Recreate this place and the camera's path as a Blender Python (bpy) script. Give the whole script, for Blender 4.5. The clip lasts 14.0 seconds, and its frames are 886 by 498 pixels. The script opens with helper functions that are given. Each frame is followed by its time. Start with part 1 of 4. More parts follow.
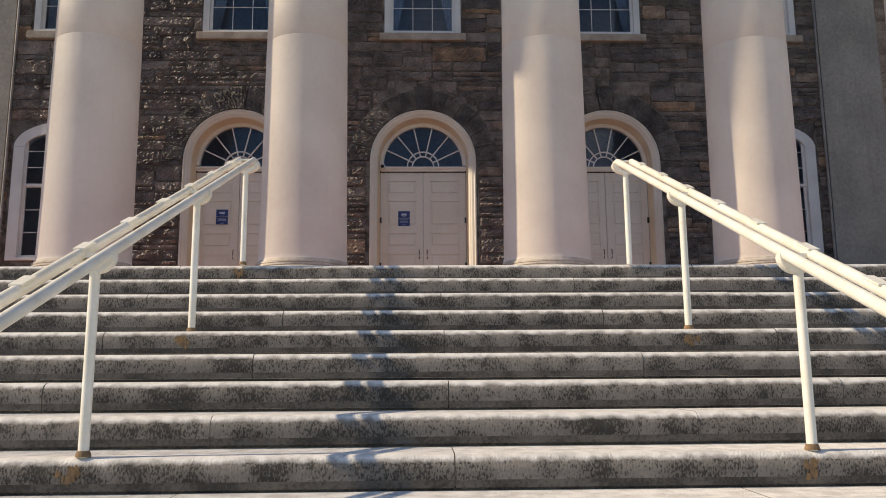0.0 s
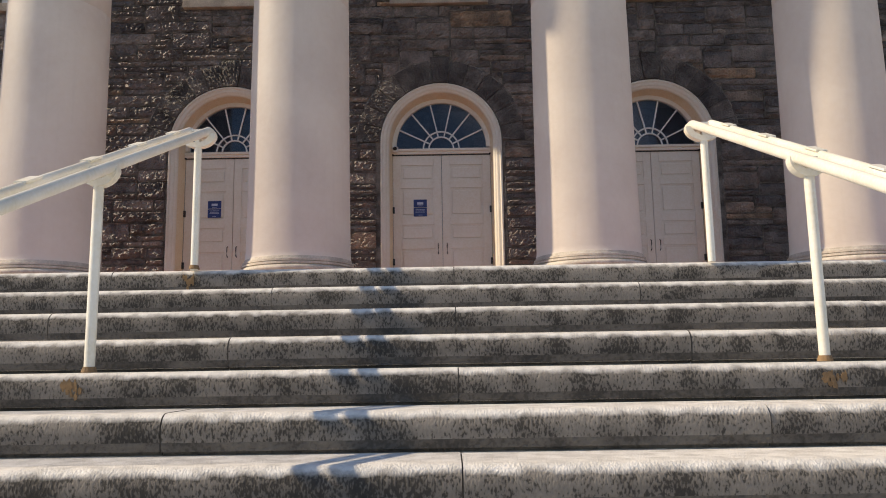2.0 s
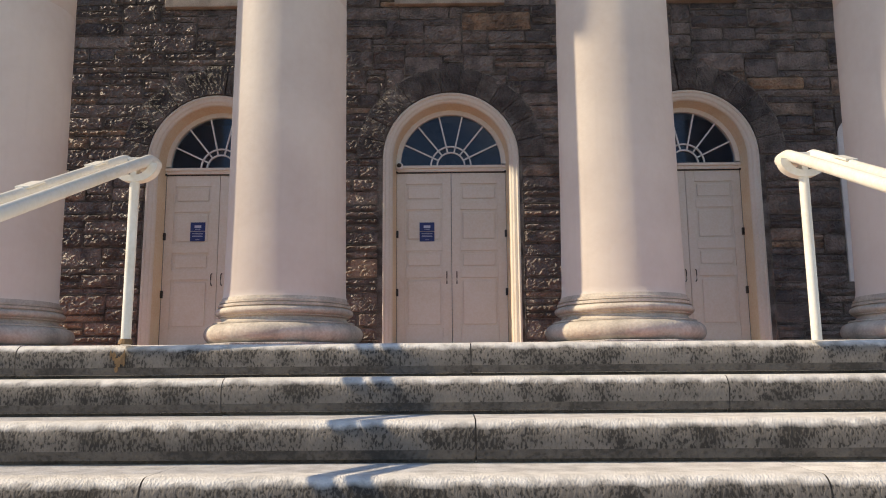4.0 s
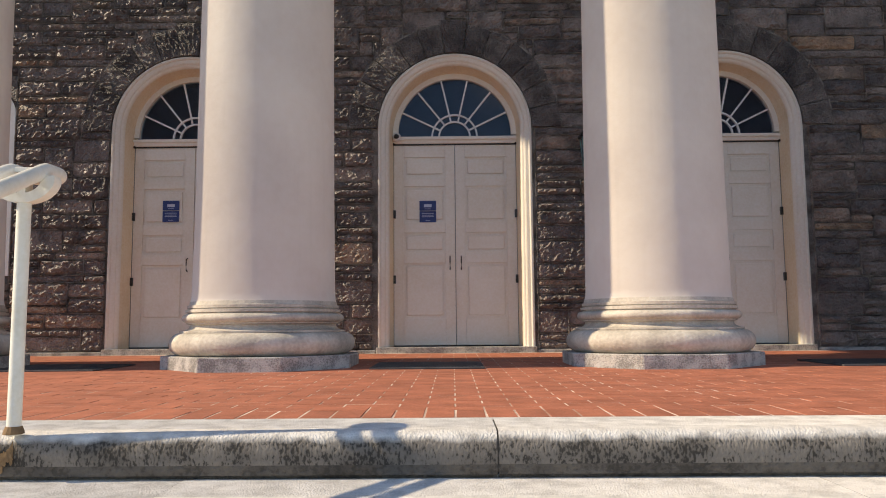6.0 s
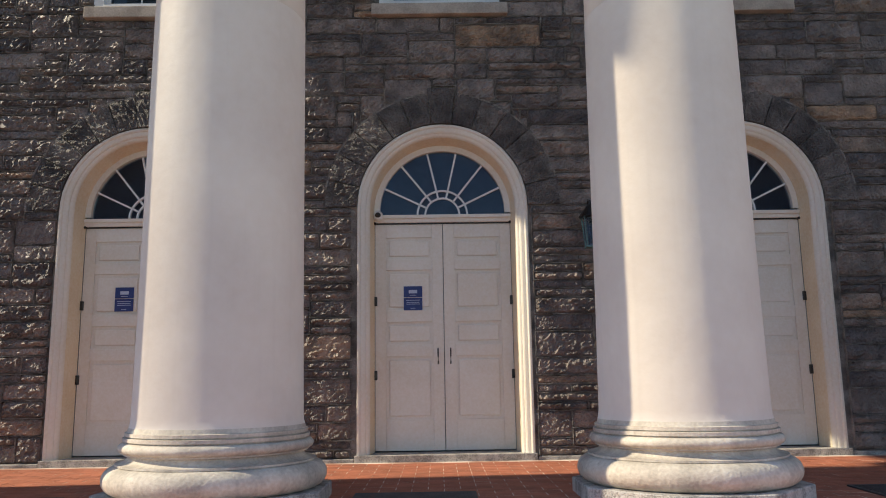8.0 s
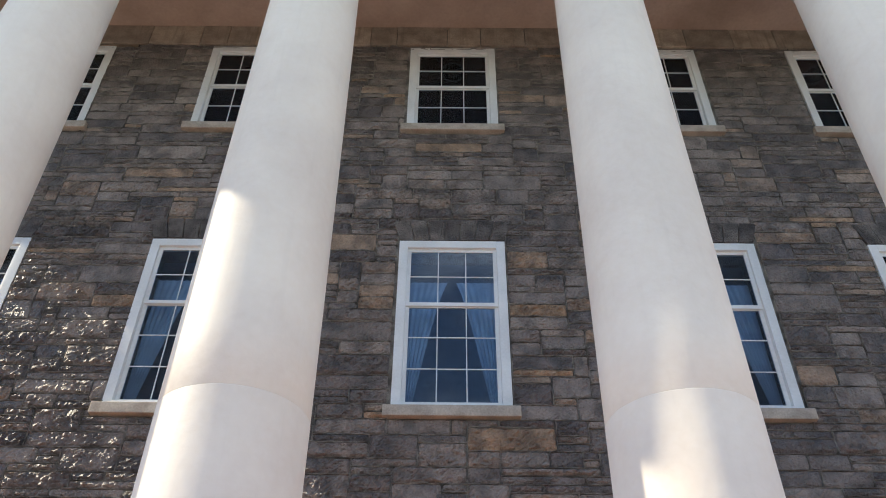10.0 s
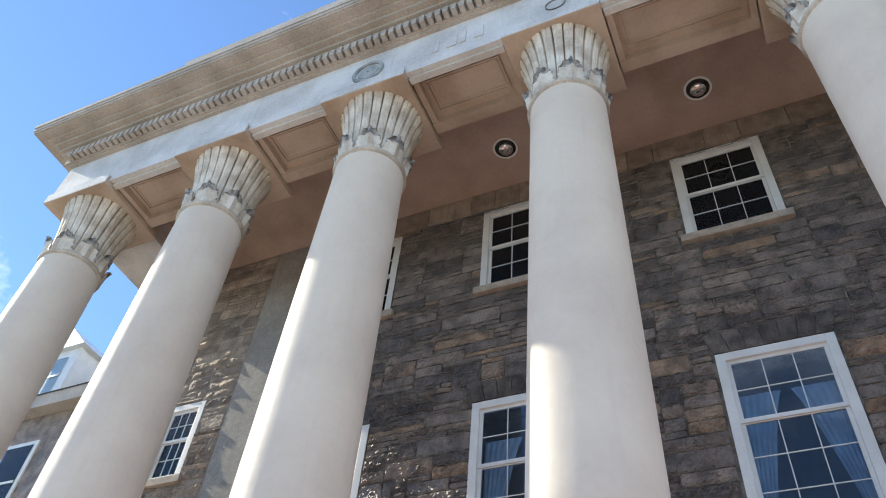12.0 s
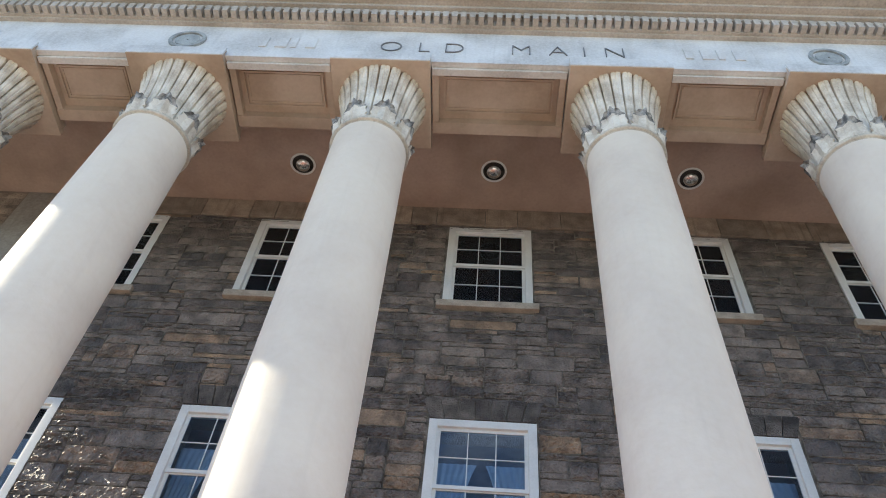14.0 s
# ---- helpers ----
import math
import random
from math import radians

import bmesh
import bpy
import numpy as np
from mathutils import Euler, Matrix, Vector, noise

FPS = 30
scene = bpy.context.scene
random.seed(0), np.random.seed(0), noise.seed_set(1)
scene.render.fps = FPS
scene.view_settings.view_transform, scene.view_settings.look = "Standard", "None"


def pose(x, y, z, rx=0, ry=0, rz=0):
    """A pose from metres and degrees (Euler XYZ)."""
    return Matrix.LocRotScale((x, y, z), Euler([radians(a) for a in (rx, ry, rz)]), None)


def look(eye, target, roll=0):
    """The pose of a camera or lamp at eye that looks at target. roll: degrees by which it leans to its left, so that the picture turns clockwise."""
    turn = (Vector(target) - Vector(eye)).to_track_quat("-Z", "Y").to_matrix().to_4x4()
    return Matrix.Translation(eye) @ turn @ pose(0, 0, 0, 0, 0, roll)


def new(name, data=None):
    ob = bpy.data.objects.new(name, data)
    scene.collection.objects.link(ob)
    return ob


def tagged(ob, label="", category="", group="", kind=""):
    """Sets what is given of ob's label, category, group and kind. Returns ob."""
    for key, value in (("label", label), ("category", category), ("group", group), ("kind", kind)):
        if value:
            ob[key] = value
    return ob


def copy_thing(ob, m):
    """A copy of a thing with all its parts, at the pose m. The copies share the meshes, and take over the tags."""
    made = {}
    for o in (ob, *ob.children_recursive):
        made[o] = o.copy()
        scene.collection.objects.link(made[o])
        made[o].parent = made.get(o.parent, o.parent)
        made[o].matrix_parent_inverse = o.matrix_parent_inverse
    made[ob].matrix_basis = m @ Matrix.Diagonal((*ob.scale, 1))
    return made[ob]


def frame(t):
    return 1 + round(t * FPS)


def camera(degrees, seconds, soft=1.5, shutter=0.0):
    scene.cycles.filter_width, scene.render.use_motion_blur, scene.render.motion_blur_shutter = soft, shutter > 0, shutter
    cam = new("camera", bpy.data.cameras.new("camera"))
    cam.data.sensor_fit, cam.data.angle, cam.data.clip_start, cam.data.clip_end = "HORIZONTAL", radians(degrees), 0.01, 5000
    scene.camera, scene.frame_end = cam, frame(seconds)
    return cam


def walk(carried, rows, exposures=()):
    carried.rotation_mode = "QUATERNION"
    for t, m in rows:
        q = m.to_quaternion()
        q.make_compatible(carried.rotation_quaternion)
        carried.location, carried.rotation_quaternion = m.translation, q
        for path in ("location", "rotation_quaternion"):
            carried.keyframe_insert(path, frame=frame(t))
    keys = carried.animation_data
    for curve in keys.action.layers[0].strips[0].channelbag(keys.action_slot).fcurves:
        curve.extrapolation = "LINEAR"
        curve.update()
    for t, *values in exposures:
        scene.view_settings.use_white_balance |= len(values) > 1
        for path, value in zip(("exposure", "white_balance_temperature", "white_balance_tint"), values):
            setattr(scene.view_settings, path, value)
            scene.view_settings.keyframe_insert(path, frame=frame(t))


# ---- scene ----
cam = camera(59.5, 14.0, soft=1.0)
EXPOSURE = 0.62
PATH = [
    (0, (-0.034, -7.177, -1.026), (0.023, -5.204, -0.704), -0.4),
    (0.5, (-0.034, -6.655, -1.038), (0.013, -4.681, -0.721), -0.6),
    (1, (0.009, -6.175, -1.02), (0.035, -4.199, -0.713), -0.8),
    (1.5, (0.065, -5.713, -0.863), (0.07, -3.735, -0.566), -0.8),
    (2, (0.089, -5.372, -0.702), (0.077, -3.395, -0.401), -0.9),
    (2.5, (0.027, -5.035, -0.557), (0.006, -3.059, -0.248), -0.8),
    (3, (0.039, -4.709, -0.434), (0.011, -2.734, -0.117), -0.5),
    (3.5, (0.054, -4.397, -0.299), (0.026, -2.424, 0.024), -0.4),
    (4, (0.048, -4.084, -0.159), (0.019, -2.109, 0.157), -0.4),
    (4.2, (0.058, -3.953, -0.122), (0.03, -1.978, 0.194), -0.5),
    (6.3, (-0.07, -2.797, 0.511), (-0.091, -0.805, 0.692), -0.4),
    (6.5, (-0.089, -2.695, 0.588), (-0.102, -0.703, 0.761), -0.4),
    (7, (-0.093, -2.388, 0.687), (-0.083, -0.395, 0.853), -0.8),
    (7.2, (-0.087, -2.309, 0.75), (-0.067, -0.316, 0.923), -0.8),
    (9.3, (-0.038, -1.488, 1.062), (-0.054, 0.288, 1.982), -0.2),
    (9.5, (-0.034, -1.475, 1.07), (-0.052, 0.241, 2.097), 0.3),
    (10, (-0.068, -1.52, 1.123), (-0.077, 0.038, 2.377), 0.7),
    (10.5, (-0.07, -1.539, 1.133), (-0.095, -0.138, 2.56), 0.3),
    (11, (-0.085, -1.56, 1.16), (-0.202, -0.257, 2.673), -0.0),
    (11.5, (-0.158, -1.698, 1.13), (-0.502, -0.438, 2.645), 2.0),
    (12, (-0.297, -1.632, 1.148), (-0.95, -0.445, 2.619), 6.7),
    (12.5, (-0.294, -1.606, 1.185), (-1.137, -0.486, 2.611), 11.4),
    (13, (-0.299, -1.626, 1.157), (-1.042, -0.468, 2.608), 13.2),
    (13.5, (-0.144, -1.65, 1.181), (-0.593, -0.417, 2.69), 11.5),
    (14, (-0.043, -1.563, 1.166), (-0.155, -0.319, 2.728), 6.5),
]
SIZE = 0.85  # the plan is drawn in units of 0.85 m and brought to metres at the end
walk(cam, [(t, look(Vector(eye) * SIZE, Vector(target) * SIZE, roll)) for t, eye, target, roll in PATH],
     [(0, EXPOSURE - 0.14, 6750, 14), (4, EXPOSURE + 0.02, 6750, 14), (7.2, EXPOSURE + 0.12, 6500, 11), (9.5, EXPOSURE + 0.65, 6000, 8),
      (10, EXPOSURE + 0.95, 6150, 8), (11, EXPOSURE + 1.2, 6350, 8), (12, EXPOSURE + 0.75, 6000, 8),
      (12.5, EXPOSURE + 0.12, 5850, 7), (13, EXPOSURE + 0.24, 6000, 7), (14, EXPOSURE + 0.97, 6120, 7)])

# ---- light ----
SUN = Vector((-1.0, -0.0672, 0.745)).normalized()
world = bpy.data.worlds.new("sky")
scene.world = world
world.use_nodes = True
wn, wl = world.node_tree.nodes, world.node_tree.links
wn.clear()
w_out, w_bg, w_sky = wn.new("ShaderNodeOutputWorld"), wn.new("ShaderNodeBackground"), wn.new("ShaderNodeTexSky")
w_sky.sky_type, w_sky.sun_disc = "NISHITA", False
w_sky.sun_elevation, w_sky.sun_rotation = math.asin(SUN.z), math.atan2(SUN.x, SUN.y)
w_noise, w_ramp, w_mix = wn.new("ShaderNodeTexNoise"), wn.new("ShaderNodeValToRGB"), wn.new("ShaderNodeMixRGB")
w_noise.inputs["Scale"].default_value, w_noise.inputs["Detail"].default_value = 2.6, 7
w_noise.inputs["Roughness"].default_value = 0.58
w_ramp.color_ramp.elements[0].position, w_ramp.color_ramp.elements[1].position = 0.57, 0.68
w_mix.inputs[2].default_value = (7.5, 7.7, 8.2, 1)
wl.new(w_noise.outputs["Fac"], w_ramp.inputs["Fac"])
wl.new(w_ramp.outputs["Color"], w_mix.inputs[0])
wl.new(w_sky.outputs["Color"], w_mix.inputs[1])
wl.new(w_mix.outputs["Color"], w_bg.inputs["Color"])
w_bg.inputs["Strength"].default_value = 0.105
w_sky.dust_density, w_sky.ozone_density, w_sky.air_density = 0.0, 3.0, 0.9
wl.new(w_bg.outputs["Background"], w_out.inputs["Surface"])
sun = new("sun", bpy.data.lights.new("sun", "SUN"))
sun.data.energy, sun.data.angle, sun.data.color = 3.5, radians(0.55), (1.0, 0.85, 0.61)
sun.matrix_world = look((-40, -5, 30), Vector((-40, -5, 30)) - SUN)

# ---- materials ----
def material(name, base, rough=0.6, dark=None, scale=6.0, grain=60.0, bump=0.15, metal=0.0, vary="", spread=0.35,
             tint=None, streak=0.0, bump_scale=0.01, stretch=None, pits=0.0, coarse=0.0, gloss=0.5, share=0.93, speckle=0.35):
    """A surface with two scales of colour change, relief, and an optional change from piece to piece."""
    m = bpy.data.materials.new(name)
    m.use_nodes = True
    n, l = m.node_tree.nodes, m.node_tree.links
    b = n["Principled BSDF"]
    b.inputs["Roughness"].default_value, b.inputs["Metallic"].default_value = rough, metal
    b.inputs["Diffuse Roughness"].default_value, b.inputs["Specular IOR Level"].default_value = coarse, gloss
    co = n.new("ShaderNodeTexCoord")
    dark = dark or tuple(c * 0.7 for c in base)
    big = n.new("ShaderNodeTexNoise")
    big.inputs["Scale"].default_value, big.inputs["Detail"].default_value = scale, 6
    geo = n.new("ShaderNodeNewGeometry")
    l.new(geo.outputs["Position"], big.inputs["Vector"])
    ramp = n.new("ShaderNodeValToRGB")
    ramp.color_ramp.elements[0].position, ramp.color_ramp.elements[1].position = 0.36, 0.62
    ramp.color_ramp.elements[0].color, ramp.color_ramp.elements[1].color = (*dark, 1), (*base, 1)
    l.new(big.outputs["Fac"], ramp.inputs["Fac"])
    colour = ramp.outputs["Color"]
    fine = n.new("ShaderNodeTexNoise")
    fine.inputs["Scale"].default_value, fine.inputs["Detail"].default_value = grain, 4
    l.new(geo.outputs["Position"], fine.inputs["Vector"])
    if stretch:
        sm = n.new("ShaderNodeMapping")
        sm.inputs["Scale"].default_value = stretch
        l.new(geo.outputs["Position"], sm.inputs["Vector"])
        l.new(sm.outputs["Vector"], fine.inputs["Vector"])
    speck = n.new("ShaderNodeMixRGB")
    speck.blend_type, speck.inputs[0].default_value = "OVERLAY", speckle
    l.new(colour, speck.inputs[1])
    l.new(fine.outputs["Fac"], speck.inputs[2])
    colour = speck.outputs["Color"]
    if pits:
        pr_ = n.new("ShaderNodeMapRange")
        pr_.inputs[1].default_value, pr_.inputs[2].default_value = 0.50, 0.40
        pr_.inputs[3].default_value, pr_.inputs[4].default_value = 0.0, pits
        sub = n.new("ShaderNodeMath")
        sub.operation, sub.inputs[1].default_value, sub.inputs[2].default_value = "MULTIPLY_ADD", 0.7, -0.35
        l.new(big.outputs["Fac"], sub.inputs[0])
        mix_pits = n.new("ShaderNodeMath")
        mix_pits.operation = "ADD"
        l.new(fine.outputs["Fac"], mix_pits.inputs[0])
        l.new(sub.outputs[0], mix_pits.inputs[1])
        l.new(mix_pits.outputs[0], pr_.inputs[0])
        pmx = n.new("ShaderNodeMixRGB")
        pmx.inputs[2].default_value = (*[c * 0.12 for c in base], 1)
        l.new(pr_.outputs[0], pmx.inputs[0])
        l.new(colour, pmx.inputs[1])
        colour = pmx.outputs["Color"]
    if streak:
        mp = n.new("ShaderNodeMapping")
        mp.inputs["Scale"].default_value = (9, 9, 0.5)
        l.new(geo.outputs["Position"], mp.inputs["Vector"])
        st = n.new("ShaderNodeTexNoise")
        st.inputs["Scale"].default_value, st.inputs["Detail"].default_value = 1.6, 5
        l.new(mp.outputs["Vector"], st.inputs["Vector"])
        sr = n.new("ShaderNodeMapRange")
        sr.inputs[1].default_value, sr.inputs[2].default_value = 0.55, 0.8
        sr.inputs[3].default_value, sr.inputs[4].default_value = 0, streak
        l.new(st.outputs["Fac"], sr.inputs[0])
        sm = n.new("ShaderNodeMixRGB")
        sm.inputs[2].default_value = (*[c * 0.45 for c in base], 1)
        l.new(sr.outputs[0], sm.inputs[0])
        l.new(colour, sm.inputs[1])
        colour = sm.outputs["Color"]
    if vary:
        src = n.new("ShaderNodeObjectInfo").outputs["Random"] if vary == "object" else geo.outputs["Random Per Island"]
        pr = n.new("ShaderNodeValToRGB")
        pr.color_ramp.elements[0].color = (1 - spread, 1 - spread, 1 - spread * 0.9, 1)
        pr.color_ramp.elements[1].color = (1 + spread, 1 + spread, 1 + spread, 1)
        if tint:
            e = pr.color_ramp.elements.new(share)
            e.color = (1 + spread * 0.6, 1 + spread * 0.6, 1 + spread * 0.6, 1)
            pr.color_ramp.elements[2].color = (*tint, 1)
        l.new(src, pr.inputs["Fac"])
        pm = n.new("ShaderNodeMixRGB")
        pm.blend_type, pm.inputs[0].default_value = "MULTIPLY", 1.0
        l.new(colour, pm.inputs[1])
        l.new(pr.outputs["Color"], pm.inputs[2])
        colour = pm.outputs["Color"]
    l.new(colour, b.inputs["Base Color"])
    if bump:
        add = n.new("ShaderNodeMath")
        add.operation = "ADD"
        l.new(big.outputs["Fac"], add.inputs[0])
        l.new(fine.outputs["Fac"], add.inputs[1])
        bp = n.new("ShaderNodeBump")
        bp.inputs["Strength"].default_value, bp.inputs["Distance"].default_value = bump, bump_scale
        l.new(add.outputs[0], bp.inputs["Height"])
        l.new(bp.outputs["Normal"], b.inputs["Normal"])
    return m


def glass_material(name, tint=(0.75, 0.85, 0.95)):
    m = bpy.data.materials.new(name)
    m.use_nodes = True
    n, l = m.node_tree.nodes, m.node_tree.links
    n.clear()
    out, mix, fr = n.new("ShaderNodeOutputMaterial"), n.new("ShaderNodeMixShader"), n.new("ShaderNodeFresnel")
    tr, gl = n.new("ShaderNodeBsdfTransparent"), n.new("ShaderNodeBsdfGlossy")
    tr.inputs["Color"].default_value = (*tint, 1)
    gl.inputs["Roughness"].default_value = 0.02
    fr.inputs["IOR"].default_value = 1.38
    # grey-blue haze and reflection painted into the panes to lift the dark glass
    haze, film = n.new("ShaderNodeBsdfDiffuse"), n.new("ShaderNodeMixShader")
    haze.inputs["Color"].default_value, film.inputs[0].default_value = (0.34, 0.40, 0.52, 1), 0.04
    l.new(tr.outputs[0], film.inputs[1])
    l.new(haze.outputs[0], film.inputs[2])
    l.new(fr.outputs[0], mix.inputs[0])
    l.new(film.outputs[0], mix.inputs[1])
    l.new(gl.outputs[0], mix.inputs[2])
    l.new(mix.outputs[0], out.inputs["Surface"])
    return m


COLUMN = material("column_paint", (0.77, 0.71, 0.625), 0.6, (0.69, 0.625, 0.55), 1.1, 14, 0.35, streak=0.08, bump_scale=0.009, coarse=0.85, speckle=0.1)
BASE = material("weathered_base", (0.63, 0.57, 0.475), 0.75, (0.43, 0.385, 0.32), 4, 45, 0.45, streak=0.5)
CAPITAL = material("capital_stone", (0.80, 0.73, 0.62), 0.7, (0.52, 0.44, 0.345), 4, 40, 0.2)
TIPS = material("soiled_leaf_tips", (0.40, 0.38, 0.35), 0.8, (0.09, 0.087, 0.082), 14, 50, 0.3)
PAINT = material("door_paint", (0.84, 0.79, 0.69), 0.45, (0.79, 0.73, 0.62), 2.0, 40, 0.05, bump_scale=0.004)
TRIM = material("window_paint", (0.84, 0.84, 0.82), 0.45, (0.75, 0.75, 0.73), 3.0, 40, 0.05, bump_scale=0.004)
REVEAL = material("peach_reveal", (0.84, 0.73, 0.54), 0.5, (0.77, 0.65, 0.46), 2.5, 40, 0.08, streak=0.15, bump_scale=0.004)
STONE = material("wall_stone", (0.285, 0.232, 0.196), 0.5, (0.115, 0.095, 0.082), 4.5, 34, 1.0, vary="object", spread=0.5,
                 tint=(1.75, 1.4, 1.0), bump_scale=0.05, coarse=0.2, gloss=1.0, share=0.86)
STONES = material("wall_stone_rest", (0.285, 0.232, 0.196), 0.5, (0.115, 0.095, 0.082), 4.5, 34, 1.0, vary="island",
                  spread=0.5, tint=(1.75, 1.4, 1.0), bump_scale=0.05, coarse=0.2, gloss=1.0, share=0.86)
MORTAR = material("mortar", (0.33, 0.30, 0.265), 0.85, (0.115, 0.103, 0.09), 6, 60, 0.8, bump_scale=0.03, coarse=1.0)
VOUSSOIR = material("voussoir_stone", (0.22, 0.195, 0.175), 0.6, (0.09, 0.08, 0.073), 5, 52, 1.0, vary="object", spread=0.3,
                    bump_scale=0.05, coarse=1.0, gloss=0.5)
FREESTONE = material("pale_course", (0.42, 0.34, 0.26), 0.85, (0.28, 0.22, 0.17), 5, 50, 0.4, vary="object", spread=0.25, streak=1.0)
SILL = material("sill_stone", (0.52, 0.45, 0.37), 0.8, (0.38, 0.32, 0.26), 6, 60, 0.3)
# step tops coloured as lit, fronts as shaded, along with pits and tooling
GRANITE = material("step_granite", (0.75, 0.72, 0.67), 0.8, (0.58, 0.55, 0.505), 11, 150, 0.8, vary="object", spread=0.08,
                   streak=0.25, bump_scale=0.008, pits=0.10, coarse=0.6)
RISER = material("shaded_chiselled_riser", (0.225, 0.20, 0.17), 0.9, (0.11, 0.097, 0.082), 6, 105, 0.5, vary="object", spread=0.12,
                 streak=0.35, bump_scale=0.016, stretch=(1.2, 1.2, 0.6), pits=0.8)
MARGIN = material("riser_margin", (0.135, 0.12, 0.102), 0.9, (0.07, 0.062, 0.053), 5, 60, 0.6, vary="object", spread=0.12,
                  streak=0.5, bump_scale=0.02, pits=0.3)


def lit_worn_top(m, pale):
    """Paler colour where the block faces up, light and wear together, breaking raggedly into the darker tooled front.
    """
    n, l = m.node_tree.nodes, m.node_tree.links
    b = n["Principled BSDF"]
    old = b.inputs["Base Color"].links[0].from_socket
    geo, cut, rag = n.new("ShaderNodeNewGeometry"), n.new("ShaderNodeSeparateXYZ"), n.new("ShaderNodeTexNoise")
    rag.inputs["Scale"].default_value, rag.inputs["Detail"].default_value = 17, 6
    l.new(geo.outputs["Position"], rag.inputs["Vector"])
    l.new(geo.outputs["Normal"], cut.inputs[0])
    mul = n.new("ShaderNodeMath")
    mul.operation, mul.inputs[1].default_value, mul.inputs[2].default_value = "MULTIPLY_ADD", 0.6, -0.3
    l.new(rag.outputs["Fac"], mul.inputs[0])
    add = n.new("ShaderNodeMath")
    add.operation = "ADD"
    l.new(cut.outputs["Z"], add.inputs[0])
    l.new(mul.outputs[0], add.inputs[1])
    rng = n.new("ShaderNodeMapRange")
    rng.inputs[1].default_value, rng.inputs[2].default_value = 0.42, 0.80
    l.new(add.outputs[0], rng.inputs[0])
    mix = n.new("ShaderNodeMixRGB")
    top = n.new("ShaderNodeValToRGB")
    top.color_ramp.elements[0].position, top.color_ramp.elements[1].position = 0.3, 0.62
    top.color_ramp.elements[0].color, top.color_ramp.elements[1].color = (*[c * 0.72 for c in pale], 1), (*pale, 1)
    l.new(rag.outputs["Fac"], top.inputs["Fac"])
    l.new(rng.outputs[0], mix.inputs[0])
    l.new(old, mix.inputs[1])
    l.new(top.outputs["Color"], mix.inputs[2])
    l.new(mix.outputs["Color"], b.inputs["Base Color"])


lit_worn_top(RISER, (0.76, 0.73, 0.68))
TREAD = material("plinth_granite", (0.50, 0.475, 0.44), 0.8, (0.32, 0.305, 0.285), 10, 90, 0.8, pits=0.35)
BRICK = material("brick_paver", (0.43, 0.148, 0.082), 0.8, (0.33, 0.112, 0.06), 7, 80, 0.3, vary="object", spread=0.12)
BRICKS = material("brick_paver_rest", (0.43, 0.148, 0.082), 0.8, (0.33, 0.112, 0.06), 7, 80, 0.3, vary="island", spread=0.12)
GROUT = material("paver_grout", (0.80, 0.70, 0.60), 0.9, (0.34, 0.18, 0.12), 3.0, 60, 0.2)
CEILING = material("portico_ceiling", (0.52, 0.40, 0.33), 0.8, (0.38, 0.28, 0.222), 0.9, 20, 0.1, streak=0.2, speckle=0.12)
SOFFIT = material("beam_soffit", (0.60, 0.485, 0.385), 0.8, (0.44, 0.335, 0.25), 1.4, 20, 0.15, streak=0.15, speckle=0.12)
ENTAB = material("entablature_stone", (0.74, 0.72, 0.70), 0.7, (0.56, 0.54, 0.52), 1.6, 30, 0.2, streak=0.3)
CORNICE = material("cornice_stone", (0.55, 0.49, 0.43), 0.75, (0.42, 0.37, 0.315), 1.6, 30, 0.2, streak=0.3)
LETTER = material("letter_dark", (0.22, 0.22, 0.22), 0.6, (0.14, 0.14, 0.145), 8, 60, 0.1)
RAIL = material("rail_paint", (0.83, 0.80, 0.71), 0.4, (0.75, 0.71, 0.60), 5, 60, 0.1, bump_scale=0.004)
RUST = material("rust_stain", (0.26, 0.16, 0.075), 0.9, (0.17, 0.11, 0.06), 14, 80, 0.3)
METAL = material("dark_metal", (0.07, 0.065, 0.06), 0.4, (0.03, 0.03, 0.03), 12, 80, 0.1, metal=0.7)
COPPER = material("verdigris", (0.16, 0.30, 0.28), 0.5, (0.08, 0.12, 0.12), 9, 60, 0.2, metal=0.3)
CHROME = material("lamp_reflector", (0.86, 0.84, 0.82), 0.25, (0.76, 0.74, 0.72), 5, 60, 0.0, metal=1.0)
MAT = material("rubber_mat", (0.075, 0.075, 0.078), 0.7, (0.045, 0.045, 0.048), 10, 120, 0.4)
SIGN = material("blue_notice", (0.02, 0.045, 0.20), 0.5, (0.015, 0.035, 0.16), 9, 80, 0.0)
NOTICE = material("notice_print", (0.55, 0.60, 0.72), 0.5, (0.50, 0.55, 0.68), 9, 80, 0.0)
CURTAIN = material("curtain_cloth", (0.62, 0.63, 0.66), 0.9, (0.48, 0.495, 0.53), 5, 90, 0.2)
ROOM = material("room_shade", (0.34, 0.36, 0.40), 0.9, (0.27, 0.29, 0.33), 1, 10, 0.0)
GROUND = material("plaza_paving", (0.24, 0.235, 0.21), 0.9, (0.18, 0.18, 0.15), 0.6, 40, 0.3)
SLATE = material("roof_slate", (0.13, 0.14, 0.16), 0.7, (0.08, 0.09, 0.10), 3, 30, 0.4)
ANTA = material("grey_stucco", (0.40, 0.37, 0.33), 0.75, (0.31, 0.287, 0.255), 1.2, 25, 0.15, streak=0.3)
PIPE = material("downpipe_paint", (0.36, 0.34, 0.32), 0.5, (0.25, 0.24, 0.22), 5, 60, 0.1)
